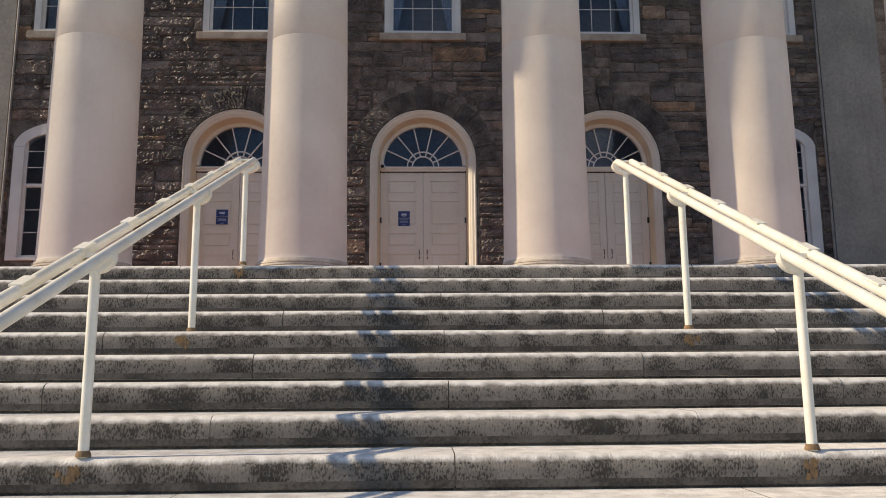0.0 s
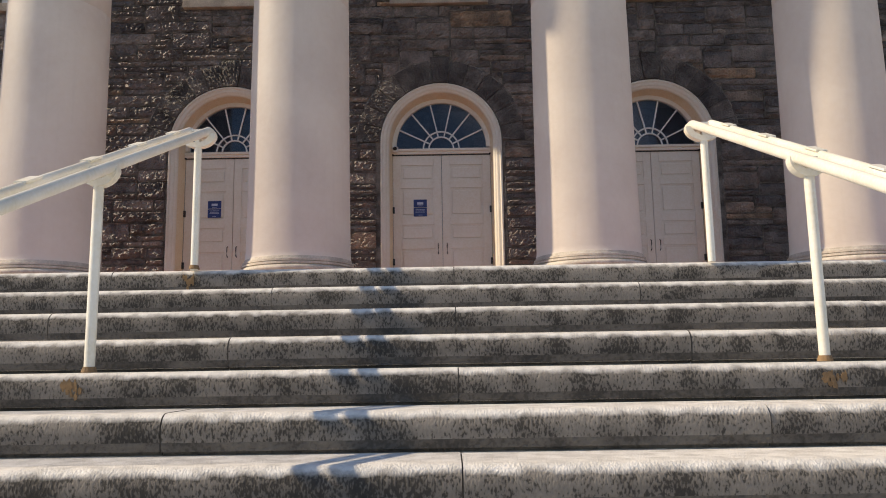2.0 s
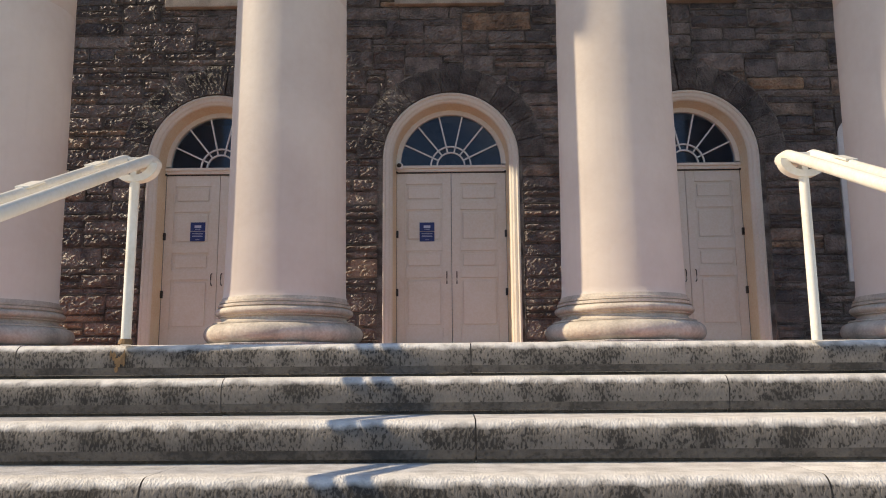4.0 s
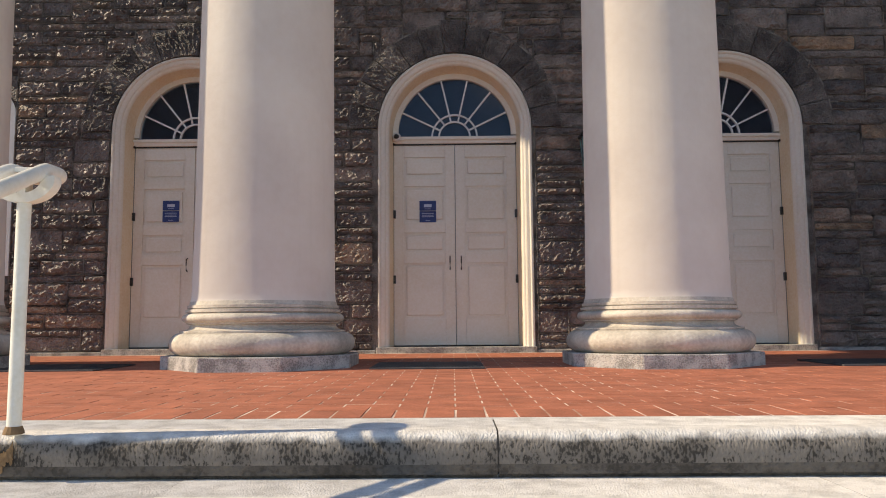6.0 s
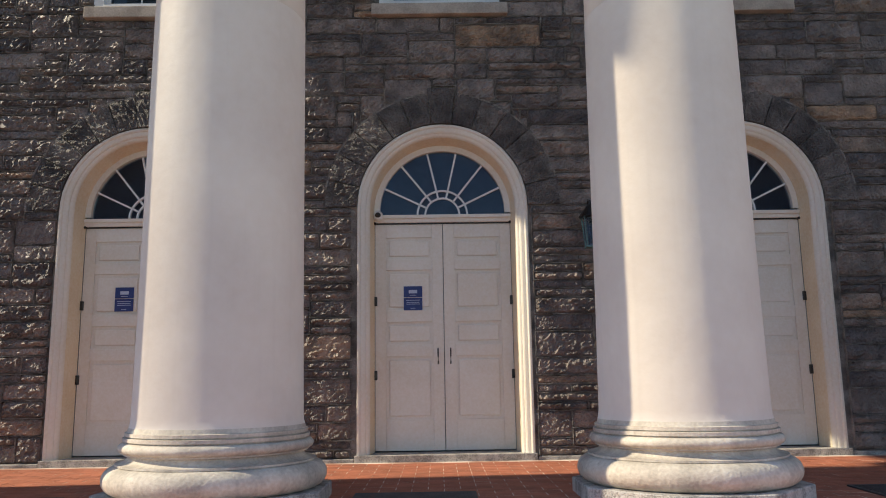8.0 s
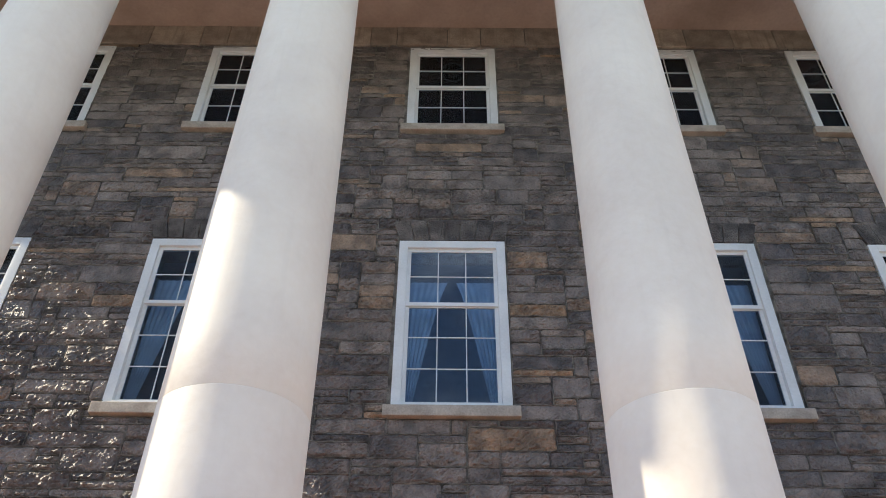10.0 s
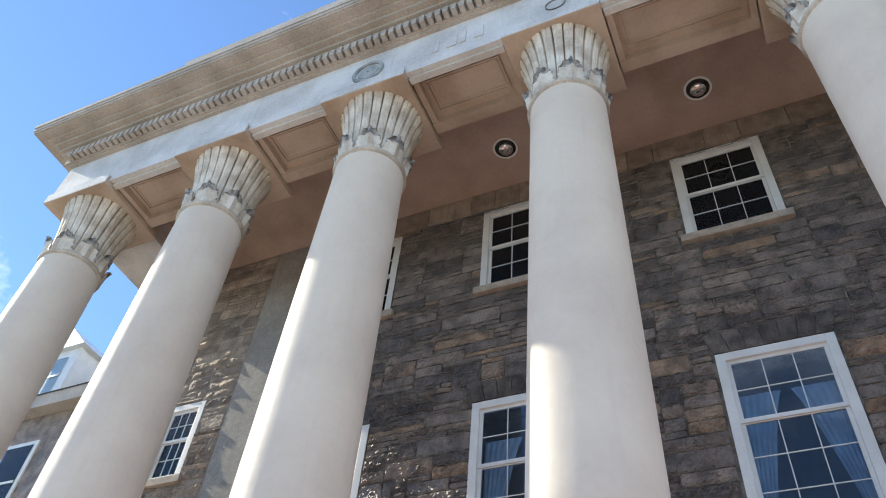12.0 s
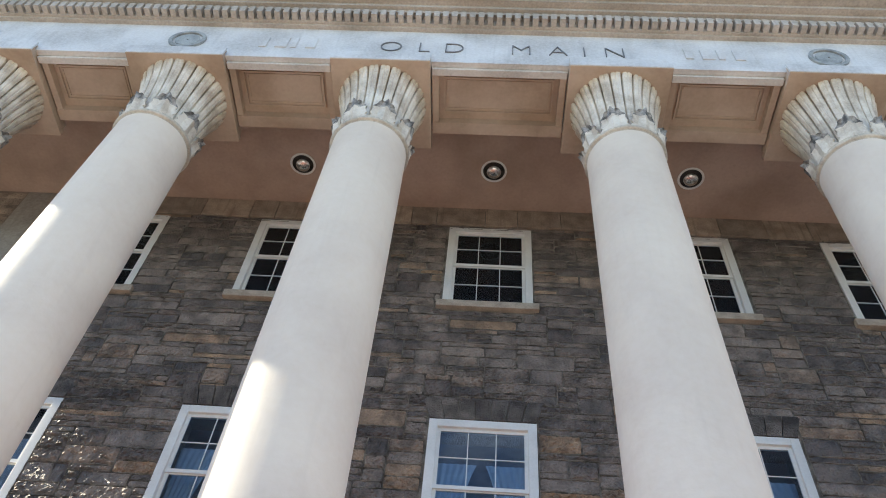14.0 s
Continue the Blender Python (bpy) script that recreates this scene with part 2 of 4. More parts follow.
END_STONE = material("end_wall_stone", (0.40, 0.33, 0.27), 0.85, (0.22, 0.185, 0.155), 2.6, 30, 0.8, bump_scale=0.04)
END_STONES = material("end_wall_blocks", (0.42, 0.34, 0.265), 0.8, (0.25, 0.205, 0.165), 4.5, 34, 0.8, vary="island", spread=0.35, bump_scale=0.04)
WREATH = material("weathered_wreath", (0.40, 0.41, 0.40), 0.8, (0.26, 0.27, 0.265), 6, 40, 0.3)
GLASS = glass_material("window_glass")


# ---- builders ----
def mesh_of(name, bm, mat, smooth=False):
    me = bpy.data.meshes.new(name)
    bm.normal_update()
    bm.to_mesh(me)
    bm.free()
    me.materials.append(mat)
    if smooth:
        me.polygons.foreach_set("use_smooth", [True] * len(me.polygons))
        me.set_sharp_from_angle(angle=radians(38))
    return me


def part(name, bm, mat, parent=None, label="", smooth=False, at=None):
    ob = new(name, mesh_of(name, bm, mat, smooth))
    ob.parent = parent
    if at:
        ob.location = at
    if label:
        ob["label"] = label
    return ob


def shared(name, mesh, parent, place, turn=0.0):
    ob = new(name, mesh)
    ob.parent = parent
    ob.location, ob.rotation_euler = place, (0, 0, turn)
    return ob


def thing(name, place, label, category, group="", kind=""):
    ob = new(name)
    ob.empty_display_size = 0.1
    ob.location = place
    return tagged(ob, label, category, group, kind)


def box(bm, x0, x1, y0, y1, z0, z1, bevel=0.0):
    vs = [bm.verts.new((x, y, z)) for x in (x0, x1) for y in (y0, y1) for z in (z0, z1)]
    fs = [bm.faces.new([vs[i] for i in f]) for f in
          ((0, 1, 3, 2), (4, 6, 7, 5), (0, 4, 5, 1), (2, 3, 7, 6), (0, 2, 6, 4), (1, 5, 7, 3))]
    if bevel:
        es = list({e for f in fs for e in f.edges})
        bmesh.ops.bevel(bm, geom=es, offset=bevel, segments=2, affect="EDGES", profile=0.6)
    return bm


def boxed(*a, bevel=0.0):
    return box(bmesh.new(), *a, bevel=bevel)


def lathe(bm, profile, segments=64, cx=0.0, cy=0.0):
    rings = [[bm.verts.new((cx + r * math.cos(2 * math.pi * i / segments), cy + r * math.sin(2 * math.pi * i / segments), z))
              for i in range(segments)] for r, z in profile]
    for a, b in zip(rings, rings[1:]):
        for i in range(segments):
            j = (i + 1) % segments
            bm.faces.new((a[i], a[j], b[j], b[i]))
    bm.faces.new(list(reversed(rings[0])))
    bm.faces.new(rings[-1])
    return bm


def prism_x(bm, outline, x0, x1):
    """An outline of (y, z) points, anticlockwise seen from -x, drawn out along x."""
    a = [bm.verts.new((x0, y, z)) for y, z in outline]
    b = [bm.verts.new((x1, y, z)) for y, z in outline]
    n = len(outline)
    for i in range(n):
        bm.faces.new((a[i], b[i], b[(i + 1) % n], a[(i + 1) % n]))
    bm.faces.new(list(reversed(a)))
    bm.faces.new(b)
    bmesh.ops.recalc_face_normals(bm, faces=bm.faces)
    return bm


def prism_y(bm, outline, y0, y1):
    """An outline of (x, z) points drawn out along y."""
    a = [bm.verts.new((x, y0, z)) for x, z in outline]
    b = [bm.verts.new((x, y1, z)) for x, z in outline]
    n = len(outline)
    for i in range(n):
        bm.faces.new((a[i], b[i], b[(i + 1) % n], a[(i + 1) % n]))
    bm.faces.new(list(reversed(a)))
    bm.faces.new(b)
    bmesh.ops.recalc_face_normals(bm, faces=bm.faces)
    return bm


def arc(cx, cz, r, a0, a1, n):
    return [(cx + r * math.cos(radians(a0 + (a1 - a0) * i / n)), cz + r * math.sin(radians(a0 + (a1 - a0) * i / n)))
            for i in range(n + 1)]


def ring_y(bm, cx, cz, r0, r1, y0, y1, a0=0.0, a1=180.0, n=32):
    """Part of a flat ring in the x-z plane with depth along y."""
    inner, outer = arc(cx, cz, r0, a0, a1, n), arc(cx, cz, r1, a0, a1, n)
    rows = [[bm.verts.new((x, y, z)) for x, z in pts] for pts, y in ((inner, y0), (outer, y0), (outer, y1), (inner, y1))]
    for k in range(4):
        p, q = rows[k], rows[(k + 1) % 4]
        for i in range(n):
            bm.faces.new((p[i], p[i + 1], q[i + 1], q[i]))
    for i in (0, n):
        bm.faces.new([r[i] for r in rows])
    bmesh.ops.recalc_face_normals(bm, faces=bm.faces)
    return bm


def tube(bm, points, r, segments=10, flat=1.0):
    rings = []
    for i, p in enumerate(points):
        p = Vector(p)
        d = (Vector(points[min(i + 1, len(points) - 1)]) - Vector(points[max(i - 1, 0)])).normalized()
        side = d.cross(Vector((0, 0, 1)))
        side = side.normalized() if side.length > 1e-4 else Vector((1, 0, 0))
        up = side.cross(d)
        rings.append([bm.verts.new(p + side * (r * flat * math.cos(2 * math.pi * k / segments)) + up * (r * math.sin(2 * math.pi * k / segments)))
                      for k in range(segments)])
    for a, b in zip(rings, rings[1:]):
        for i in range(segments):
            j = (i + 1) % segments
            bm.faces.new((a[i], a[j], b[j], b[i]))
    bm.faces.new(list(reversed(rings[0])))
    bm.faces.new(rings[-1])
    bmesh.ops.recalc_face_normals(bm, faces=bm.faces)
    return bm


# ---- plan ----
WALL = 6.9            # face of the stone wall
COL_Y = 4.29          # axis of the colonnade
COLS = (-11.2, -8.05, -5.0, -1.79, 1.862, 5.09, 8.14, 11.29)
BAYS = (-6.64, -3.46, 0.01, 3.5, 6.56)
SPRING = 2.95         # where the door arches spring
SLOPE = 0.06 / 6.45   # fall of the portico floor
RISE, GOING = 0.176, 0.41
LOW = -15 * RISE      # level of the plaza
CEIL = 13.0
random.seed(4)


def floor_z(y):
    return SLOPE * max(0.0, y - 0.45)


# ---- large structure ----
ground = tagged(part("ground", boxed(-400, 400, -400, 400, LOW - 0.3, LOW), GROUND), "pale paved plaza around the building", "ground", kind="structure")

platform = tagged(part("floor", prism_x(bmesh.new(), [(0.1, LOW), (0.1, -0.18), (0.45, -0.05), (0.45, 0.0), (7.1, 0.0618), (7.1, LOW)], -14, 14), GROUT),
                  "portico floor of red brick pavers in pale grout", "floor", kind="structure")

# openings of the stone wall: x centre, half width, bottom, top
OPEN = []
for x in BAYS[1:4]:
    OPEN.append((x, 0.985, -0.2, SPRING + 0.98))
for x in (BAYS[0], BAYS[4]):
    OPEN.append((x, 0.91, 1.08, 3.7))
for x in BAYS:
    OPEN.append((x, 0.70, 5.46, 8.0))
    OPEN.append((x, 0.70, 10.38, 12.4))


def wall_with_openings(name, x0, x1, z0, z1, y0, y1, openings, mat):
    xs = sorted({x0, x1, *[v for o in openings for v in (o[0] - o[1], o[0] + o[1])]})
    zs = sorted({z0, z1, *[v for o in openings for v in o[2:4] if z0 < v < z1]})
    bm = bmesh.new()
    for xa, xb in zip(xs, xs[1:]):
        za = None
        for zlo, zhi in zip(zs, zs[1:]):
            mx, mz = (xa + xb) / 2, (zlo + zhi) / 2
            free = not any(abs(mx - o[0]) < o[1] and o[2] < mz < o[3] for o in openings)
            if free and za is None:
                za = zlo
            if not free and za is not None:
                box(bm, xa, xb, y0, y1, za, zlo)
                za = None
        if za is not None:
            box(bm, xa, xb, y0, y1, za, z1)
    for o in openings[:3]:
        # spandrels that round the door openings off
        top, r, cx = o[3], o[1], o[0]
        pts = arc(cx, SPRING, r, 0, 180, 24)
        for (xa, za), (xb, zb) in zip(pts, pts[1:]):
            q = [(xa, za), (xb, zb), (xb, top + 0.02), (xa, top + 0.02)]
            prism_y(bm, q, y0 + 0.001, y1 - 0.001)
    return part(name, bm, mat)


facade = wall_with_openings("wall_north", -7.72, 7.72, -0.1, CEIL + 0.4, WALL + 0.02, WALL + 0.5, OPEN, MORTAR)
tagged(facade, "dark rock-faced ashlar wall with raised mortar joints", "wall", kind="structure")

END_WALLS = {}
for side, s in (("west", -1), ("east", 1)):
    a, b = sorted((s * 7.73, s * 8.9))
    anta = tagged(part("wall_anta_" + side, boxed(a, b, WALL - 0.006, WALL + 0.5, -0.1, CEIL - 0.004), ANTA), "smooth grey stucco pilaster wall at the end of the stone wall", "pilaster", kind="structure")
    a, b = sorted((s * 8.9, s * 11.6))
    bm = bmesh.new()
    box(bm, a, s * 9.9 - 0.40, WALL, WALL + 0.5, -0.1, CEIL + 0.4)
    box(bm, s * 9.9 + 0.40, b, WALL, WALL + 0.5, -0.1, CEIL + 0.4)
    box(bm, s * 9.9 - 0.40, s * 9.9 + 0.40, WALL, WALL + 0.5, -0.1, 7.75)
    box(bm, s * 9.9 - 0.40, s * 9.9 + 0.40, WALL, WALL + 0.5, 9.3, CEIL + 0.4)
    END_WALLS[side] = tagged(part("wall_end_" + side, bm, END_STONE), "stone wall beyond the pilaster", "wall", kind="structure")
    a, b = sorted((s * 10.95, s * 11.7))
    tagged(part("wall_end_anta_" + side, boxed(a, b, WALL - 0.04, WALL - 0.003, -0.1, CEIL - 0.004), COLUMN), "smooth painted end pilaster", "pilaster", kind="structure")

# shell of the rooms behind the wall
bm = bmesh.new()
box(bm, -11.3, 11.3, 10.6, 10.8, -0.3, 13.5)
box(bm, -11.5, -11.3, WALL + 0.5, 10.8, -0.3, 13.5)
box(bm, 11.3, 11.5, WALL + 0.5, 10.8, -0.3, 13.5)
for z in (-0.3, 4.7, 9.5, 13.3):
    box(bm, -11.3, 11.3, WALL + 0.5, 10.6, z, z + 0.2)
tagged(part("wall_rooms", bm, ROOM), "plain dim rooms behind the windows", "wall", kind="structure")

ceiling = tagged(part("ceiling", boxed(-11.4, 11.4, 4.8, WALL + 0.02, CEIL, CEIL + 0.3), CEILING), "brownish plaster ceiling of the portico", "ceiling", kind="structure")


# ---- entablature ----
def build_entablature():
    ent = thing("entablature", (0, 3.58, 12.12), "pale stone entablature with lettered frieze and dentil cornice on columns", "entablature", kind="structure")
    dz, dy = -11.8, -3.66
    end = 12.0
    bm = bmesh.new()
    box(bm, -end, end, 3.66 + dy, 4.92 + dy, 12.06 + dz, 13.0 + dz)
    for s in (-1, 1):
        box(bm, *sorted((s * (end - 1.3), s * end)), 4.92 + dy, WALL - 0.08 - 3.58, 12.06 + dz, 13.0 + dz)
    box(bm, -end, end, 3.66 + dy, 3.745 + dy, 11.9 + dz, 12.06 + dz)
    part("frieze", bm, ENTAB, ent, "grey-white weathered frieze")
    for xa, xb in zip(COLS, COLS[1:]):
        a, b = xa + 0.79, xb - 0.79
        bm = bmesh.new()
        box(bm, a, b, 3.75 + dy, 3.86 + dy, 11.84 + dz, 12.06 + dz)
        part("architrave_strip", bm, ENTAB, ent)
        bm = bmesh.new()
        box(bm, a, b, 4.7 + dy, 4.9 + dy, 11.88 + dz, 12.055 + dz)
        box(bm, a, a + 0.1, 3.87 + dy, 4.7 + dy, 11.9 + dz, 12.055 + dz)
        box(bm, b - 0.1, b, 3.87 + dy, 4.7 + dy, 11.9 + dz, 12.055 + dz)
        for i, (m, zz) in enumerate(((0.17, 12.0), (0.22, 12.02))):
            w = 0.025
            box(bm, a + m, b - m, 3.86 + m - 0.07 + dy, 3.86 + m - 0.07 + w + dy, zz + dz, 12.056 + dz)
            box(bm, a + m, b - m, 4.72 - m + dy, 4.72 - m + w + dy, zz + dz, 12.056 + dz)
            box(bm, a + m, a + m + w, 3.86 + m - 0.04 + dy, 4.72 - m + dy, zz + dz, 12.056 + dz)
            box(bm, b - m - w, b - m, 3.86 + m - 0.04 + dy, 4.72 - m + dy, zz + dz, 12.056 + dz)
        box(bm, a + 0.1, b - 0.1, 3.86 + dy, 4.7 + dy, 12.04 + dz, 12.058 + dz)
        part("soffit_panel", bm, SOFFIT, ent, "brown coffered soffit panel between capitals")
    # cornice: bed moulding, corona and crown, returned round the ends
    bm = bmesh.new()
    for lo, hi, out in ((13.0, 13.05, 0.07), (13.05, 13.28, 0.12), (13.28, 13.36, 0.22), (13.36, 13.45, 0.29), (13.45, 13.54, 0.40), (13.54, 13.61, 0.52), (13.61, 13.64, 0.70),
                        (13.64, 13.7, 0.74), (13.7, 13.8, 0.76), (13.8, 13.9, 0.78)):
        if hi < 13.63:
            box(bm, -end - out, end + out, 3.66 - out + dy, 4.89 + dy, lo + dz, hi + dz)
            for s in (-1, 1):
                box(bm, *sorted((s * (end - 0.6), s * (end + out))), 4.89 + dy, WALL - 0.08 - 3.58, lo + dz, hi + dz)
        else:
            box(bm, -end - out, end + out, 3.66 - out + dy, 8.0 + dy, lo + dz, hi + dz)
    part("cornice", bm, CORNICE, ent, "brown-grey projecting stone cornice")
    bm = bmesh.new()
    box(bm, -9.4, 9.4, 3.25 + dy, 8.0 + dy, 13.9 + dz, 14.85 + dz)
    box(bm, -9.5, 9.5, 3.18 + dy, 8.0 + dy, 14.75 + dz, 14.95 + dz)
    part("parapet", bm, CORNICE, ent, "plain blocking course above the cornice")
    d = mesh_of("dentil", boxed(-0.046, 0.046, 3.40 + dy, 3.56 + dy, 13.07 + dz, 13.275 + dz), CORNICE)
    n = int(2 * end / 0.147)
    for i in range(n):
        shared("dentil", d, ent, (-end + 0.1 + i * 0.147, 0, 0))
    for x in (COLS[2], COLS[5]):
        bm = bmesh.new()
        ring_y(bm, x, 12.42 + dz, 0.24, 0.30, 3.625 + dy, 3.662 + dy, 0, 360, 32)
        ring_y(bm, x, 12.42 + dz, 0.02, 0.20, 3.64 + dy, 3.662 + dy, 0, 360, 24)
        part("roundel", bm, WREATH, ent, "carved round wreath on the frieze")
    for x in (-3.35, 3.35):
        bm = bmesh.new()
        for i, w in enumerate((0.12, 0.2, 0.1, 0.16)):
            box(bm, x - 0.45 + i * 0.25, x - 0.45 + i * 0.25 + w, 3.64 + dy, 3.662 + dy, 12.25 + dz, 12.6 + dz, bevel=0.008)
        part("carved_relief", bm, ENTAB, ent, "worn carved figures that cannot be read")
    # the cut letters are drawn as thin raised dark ones
    for ch, x in (("O", -1.69), ("L", -1.17), ("D", -0.69), ("M", 0.365), ("A", 0.94), ("I", 1.35), ("N", 1.82)):
        cu = bpy.data.curves.new("letter", "FONT")
        cu.body, cu.size, cu.extrude, cu.align_x, cu.offset = ch, 0.5, 0.012, "CENTER", -0.016
        tmp = new("letter", cu)
        me = bpy.data.meshes.new_from_object(tmp.evaluated_get(bpy.context.evaluated_depsgraph_get()))
        bpy.data.objects.remove(tmp)
        bpy.data.curves.remove(cu)
        me.transform(Matrix.Rotation(radians(90), 4, "X"))
        me.materials.clear()
        me.materials.append(LETTER)
        ob = new("letter", me)
        ob.parent, ob.location = ent, (x, 3.652 + dy, 12.22 + dz)
        ob["label"] = "dark capital letter " + ch


build_entablature()

tagged(part("roof", boxed(-11.6, 11.6, 5.0, 11.0, CEIL + 0.41, CEIL + 0.7), SLATE), "plain roof slab behind the parapet", "roof", kind="structure")


# ---- columns ----
def build_column():
    col = thing("column", (COLS[3], COL_Y, floor_z(COL_Y)), "cream painted giant column with leafy capital on octagonal plinth", "column", "columns of the portico")
    bm = bmesh.new()
    ap = 0.84
    R = ap / math.cos(math.pi / 8)
    pts = [(R * math.cos(math.pi / 8 + k * math.pi / 4), R * math.sin(math.pi / 8 + k * math.pi / 4)) for k in range(8)]
    lo, hi = [bm.verts.new((x, y, -0.05)) for x, y in pts], [bm.verts.new((x, y, 0.115)) for x, y in pts]
    for i in range(8):
        bm.faces.new((lo[i], lo[(i + 1) % 8], hi[(i + 1) % 8], hi[i]))
    bm.faces.new(hi)
    bmesh.ops.bevel(bm, geom=[e for e in bm.edges], offset=0.008, segments=1, affect="EDGES")
    part("plinth", bm, TREAD, col, "grey granite octagonal plinth")
    prof = [(0.72, 0.115)]
    prof += [(0.735 + 0.105 * math.cos(radians(a)), 0.215 + 0.1 * math.sin(radians(a))) for a in range(-85, 86, 10)]
    prof += [(0.752, 0.318), (0.752, 0.333)]
    prof += [(0.745 - 0.085 * math.sin(radians(a)), 0.333 + 0.05 * (1 - math.cos(radians(a)))) for a in range(10, 91, 16)]
    prof += [(0.665, 0.388), (0.694, 0.394), (0.694, 0.404)]
    prof += [(0.688 + 0.046 * math.cos(radians(a)), 0.444 + 0.039 * math.sin(radians(a))) for a in range(-80, 81, 16)]
    prof += [(0.684, 0.486), (0.684, 0.493), (0.703, 0.495), (0.703, 0.520), (0.676, 0.524), (0.676, 0.530), (0.690, 0.532), (0.690, 0.556), (0.672, 0.560), (0.664, 0.592)]
    part("base", lathe(bmesh.new(), prof, 72), BASE, col, "weathered moulded column base", smooth=True)
    prof = [(0.664, 0.592), (0.657, 0.61), (0.652, 0.66)]
    joint = 3.95
    for z in (1.5, 2.6, joint - 0.006):
        prof.append((0.651 - 0.033 * z / 4, z))
    prof += [(0.613, joint), (0.617, joint + 0.006)]
    for k in range(1, 13):
        f = k / 12
        prof.append((0.617 - 0.082 * f ** 1.05, joint + 0.02 + (10.66 - joint) * f))
    part("shaft", lathe(bmesh.new(), prof, 72), COLUMN, col, "smooth cream painted shaft", smooth=True)
    prof = [(0.532, 10.62)] + [(0.535 + 0.045 * math.cos(radians(a)), 10.68 + 0.035 * math.sin(radians(a))) for a in range(-80, 81, 20)] + [(0.545, 10.716), (0.552, 10.724), (0.558, 10.738), (0.548, 10.75), (0.49, 10.752)]
    part("astragal", lathe(bmesh.new(), prof, 64), BASE, col, "tan-stained ring under the capital", smooth=True)
    # bell with tall ribbed leaves
    bm = bmesh.new()
    seg, rows = 24 * 10, 14
    rings = []
    for k in range(rows + 1):
        f = k / rows
        r = 0.48 + 0.03 * f + 0.165 * f ** 2.4
        ring = []
        for i in range(seg):
            ph = (i / 10.0) % 1.0
            rib = abs(2 * ph - 1)
            d = (0.030 * (1 - rib ** 2) - (0.012 if rib < 0.12 else 0)) * (0.4 + 0.6 * f) - (0.075 if rib > 0.88 else 0.0) * (0.3 + 0.7 * f)
            a = 2 * math.pi * i / seg
            tip = -0.05 * (rib ** 2) * max(0, f - 0.85) / 0.15
            ring.append(bm.verts.new(((r + d) * math.cos(a), (r + d) * math.sin(a), 10.72 + 1.40 * f + tip)))
        rings.append(ring)
    for p, q in zip(rings, rings[1:]):
        for i in range(seg):
            bm.faces.new((p[i], p[(i + 1) % seg], q[(i + 1) % seg], q[i]))
    bm.faces.new(rings[-1])
    part("bell", bm, CAPITAL, col, "pale fluted palm-leaf bell of the capital", smooth=True)
    for k in range(8):
        a = 2 * math.pi * (k + 0.5) / 8
        for nm, z0, z1, mat in (("acanthus_leaf", 0.0, 0.66, CAPITAL), ("acanthus_tip", 0.62, 1.0, TIPS)):
            bm = bmesh.new()
            nu, nv = 8, 6
            front, back = [], []
            for v in range(nv + 1):
                f = z0 + (z1 - z0) * v / nv
                half = (0.20 - 0.04 * f) * (1 - max(0, f - 0.7) * 1.5) * (1 + 0.10 * math.sin(f * 22))
                rad = 0.55 + 0.03 * math.sin(f * 3.1) + 0.11 * max(0, f - 0.45) ** 1.4 * 2
                z = 10.72 + 0.46 * (f - 0.35 * max(0, f - 0.8))
                rf, rb = [], []
                for u in range(nu + 1):
                    w = -1 + 2 * u / nu
                    rr = rad + 0.02 * math.cos(w * math.pi * 2) - 0.03 * w * w
                    an = a + half * w / rad
                    rf.append(bm.verts.new((rr * math.cos(an), rr * math.sin(an), z - 0.05 * abs(w) * f)))
                    rb.append(bm.verts.new(((rr - 0.03) * math.cos(an), (rr - 0.03) * math.sin(an), z - 0.05 * abs(w) * f)))
                front.append(rf)
                back.append(rb)
            for v in range(nv):
                for u in range(nu):
                    bm.faces.new((front[v][u], front[v][u + 1], front[v + 1][u + 1], front[v + 1][u]))
                    bm.faces.new((back[v][u], back[v + 1][u], back[v + 1][u + 1], back[v][u + 1]))
                bm.faces.new((front[v][0], front[v + 1][0], back[v + 1][0], back[v][0]))
                bm.faces.new((front[v][nu], back[v][nu], back[v + 1][nu], front[v + 1][nu]))
            for u in range(nu):
                bm.faces.new((front[nv][u], front[nv][u + 1], back[nv][u + 1], back[nv][u]))
            part(nm, bm, mat, col, "dark soiled leaf tip" if mat is TIPS else "", smooth=True)
    # brown block with a paler plate on its front
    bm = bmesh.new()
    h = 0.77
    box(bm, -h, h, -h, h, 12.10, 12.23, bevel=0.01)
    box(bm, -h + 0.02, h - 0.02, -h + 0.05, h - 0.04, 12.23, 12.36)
    part("abacus", bm, SOFFIT, col, "square brown abacus")
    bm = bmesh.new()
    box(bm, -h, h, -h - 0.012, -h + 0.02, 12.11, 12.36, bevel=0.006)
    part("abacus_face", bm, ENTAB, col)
    return col


col = build_column()
# everything above was laid out from the floor datum
for c in col.children:
    if c.name.split(".")[0] not in ("plinth", "base", "shaft"):
        c.location.z = -floor_z(COL_Y) + 0.0
for x in COLS:
    if x != COLS[3]:
        copy_thing(col, pose(x, COL_Y, floor_z(COL_Y)))


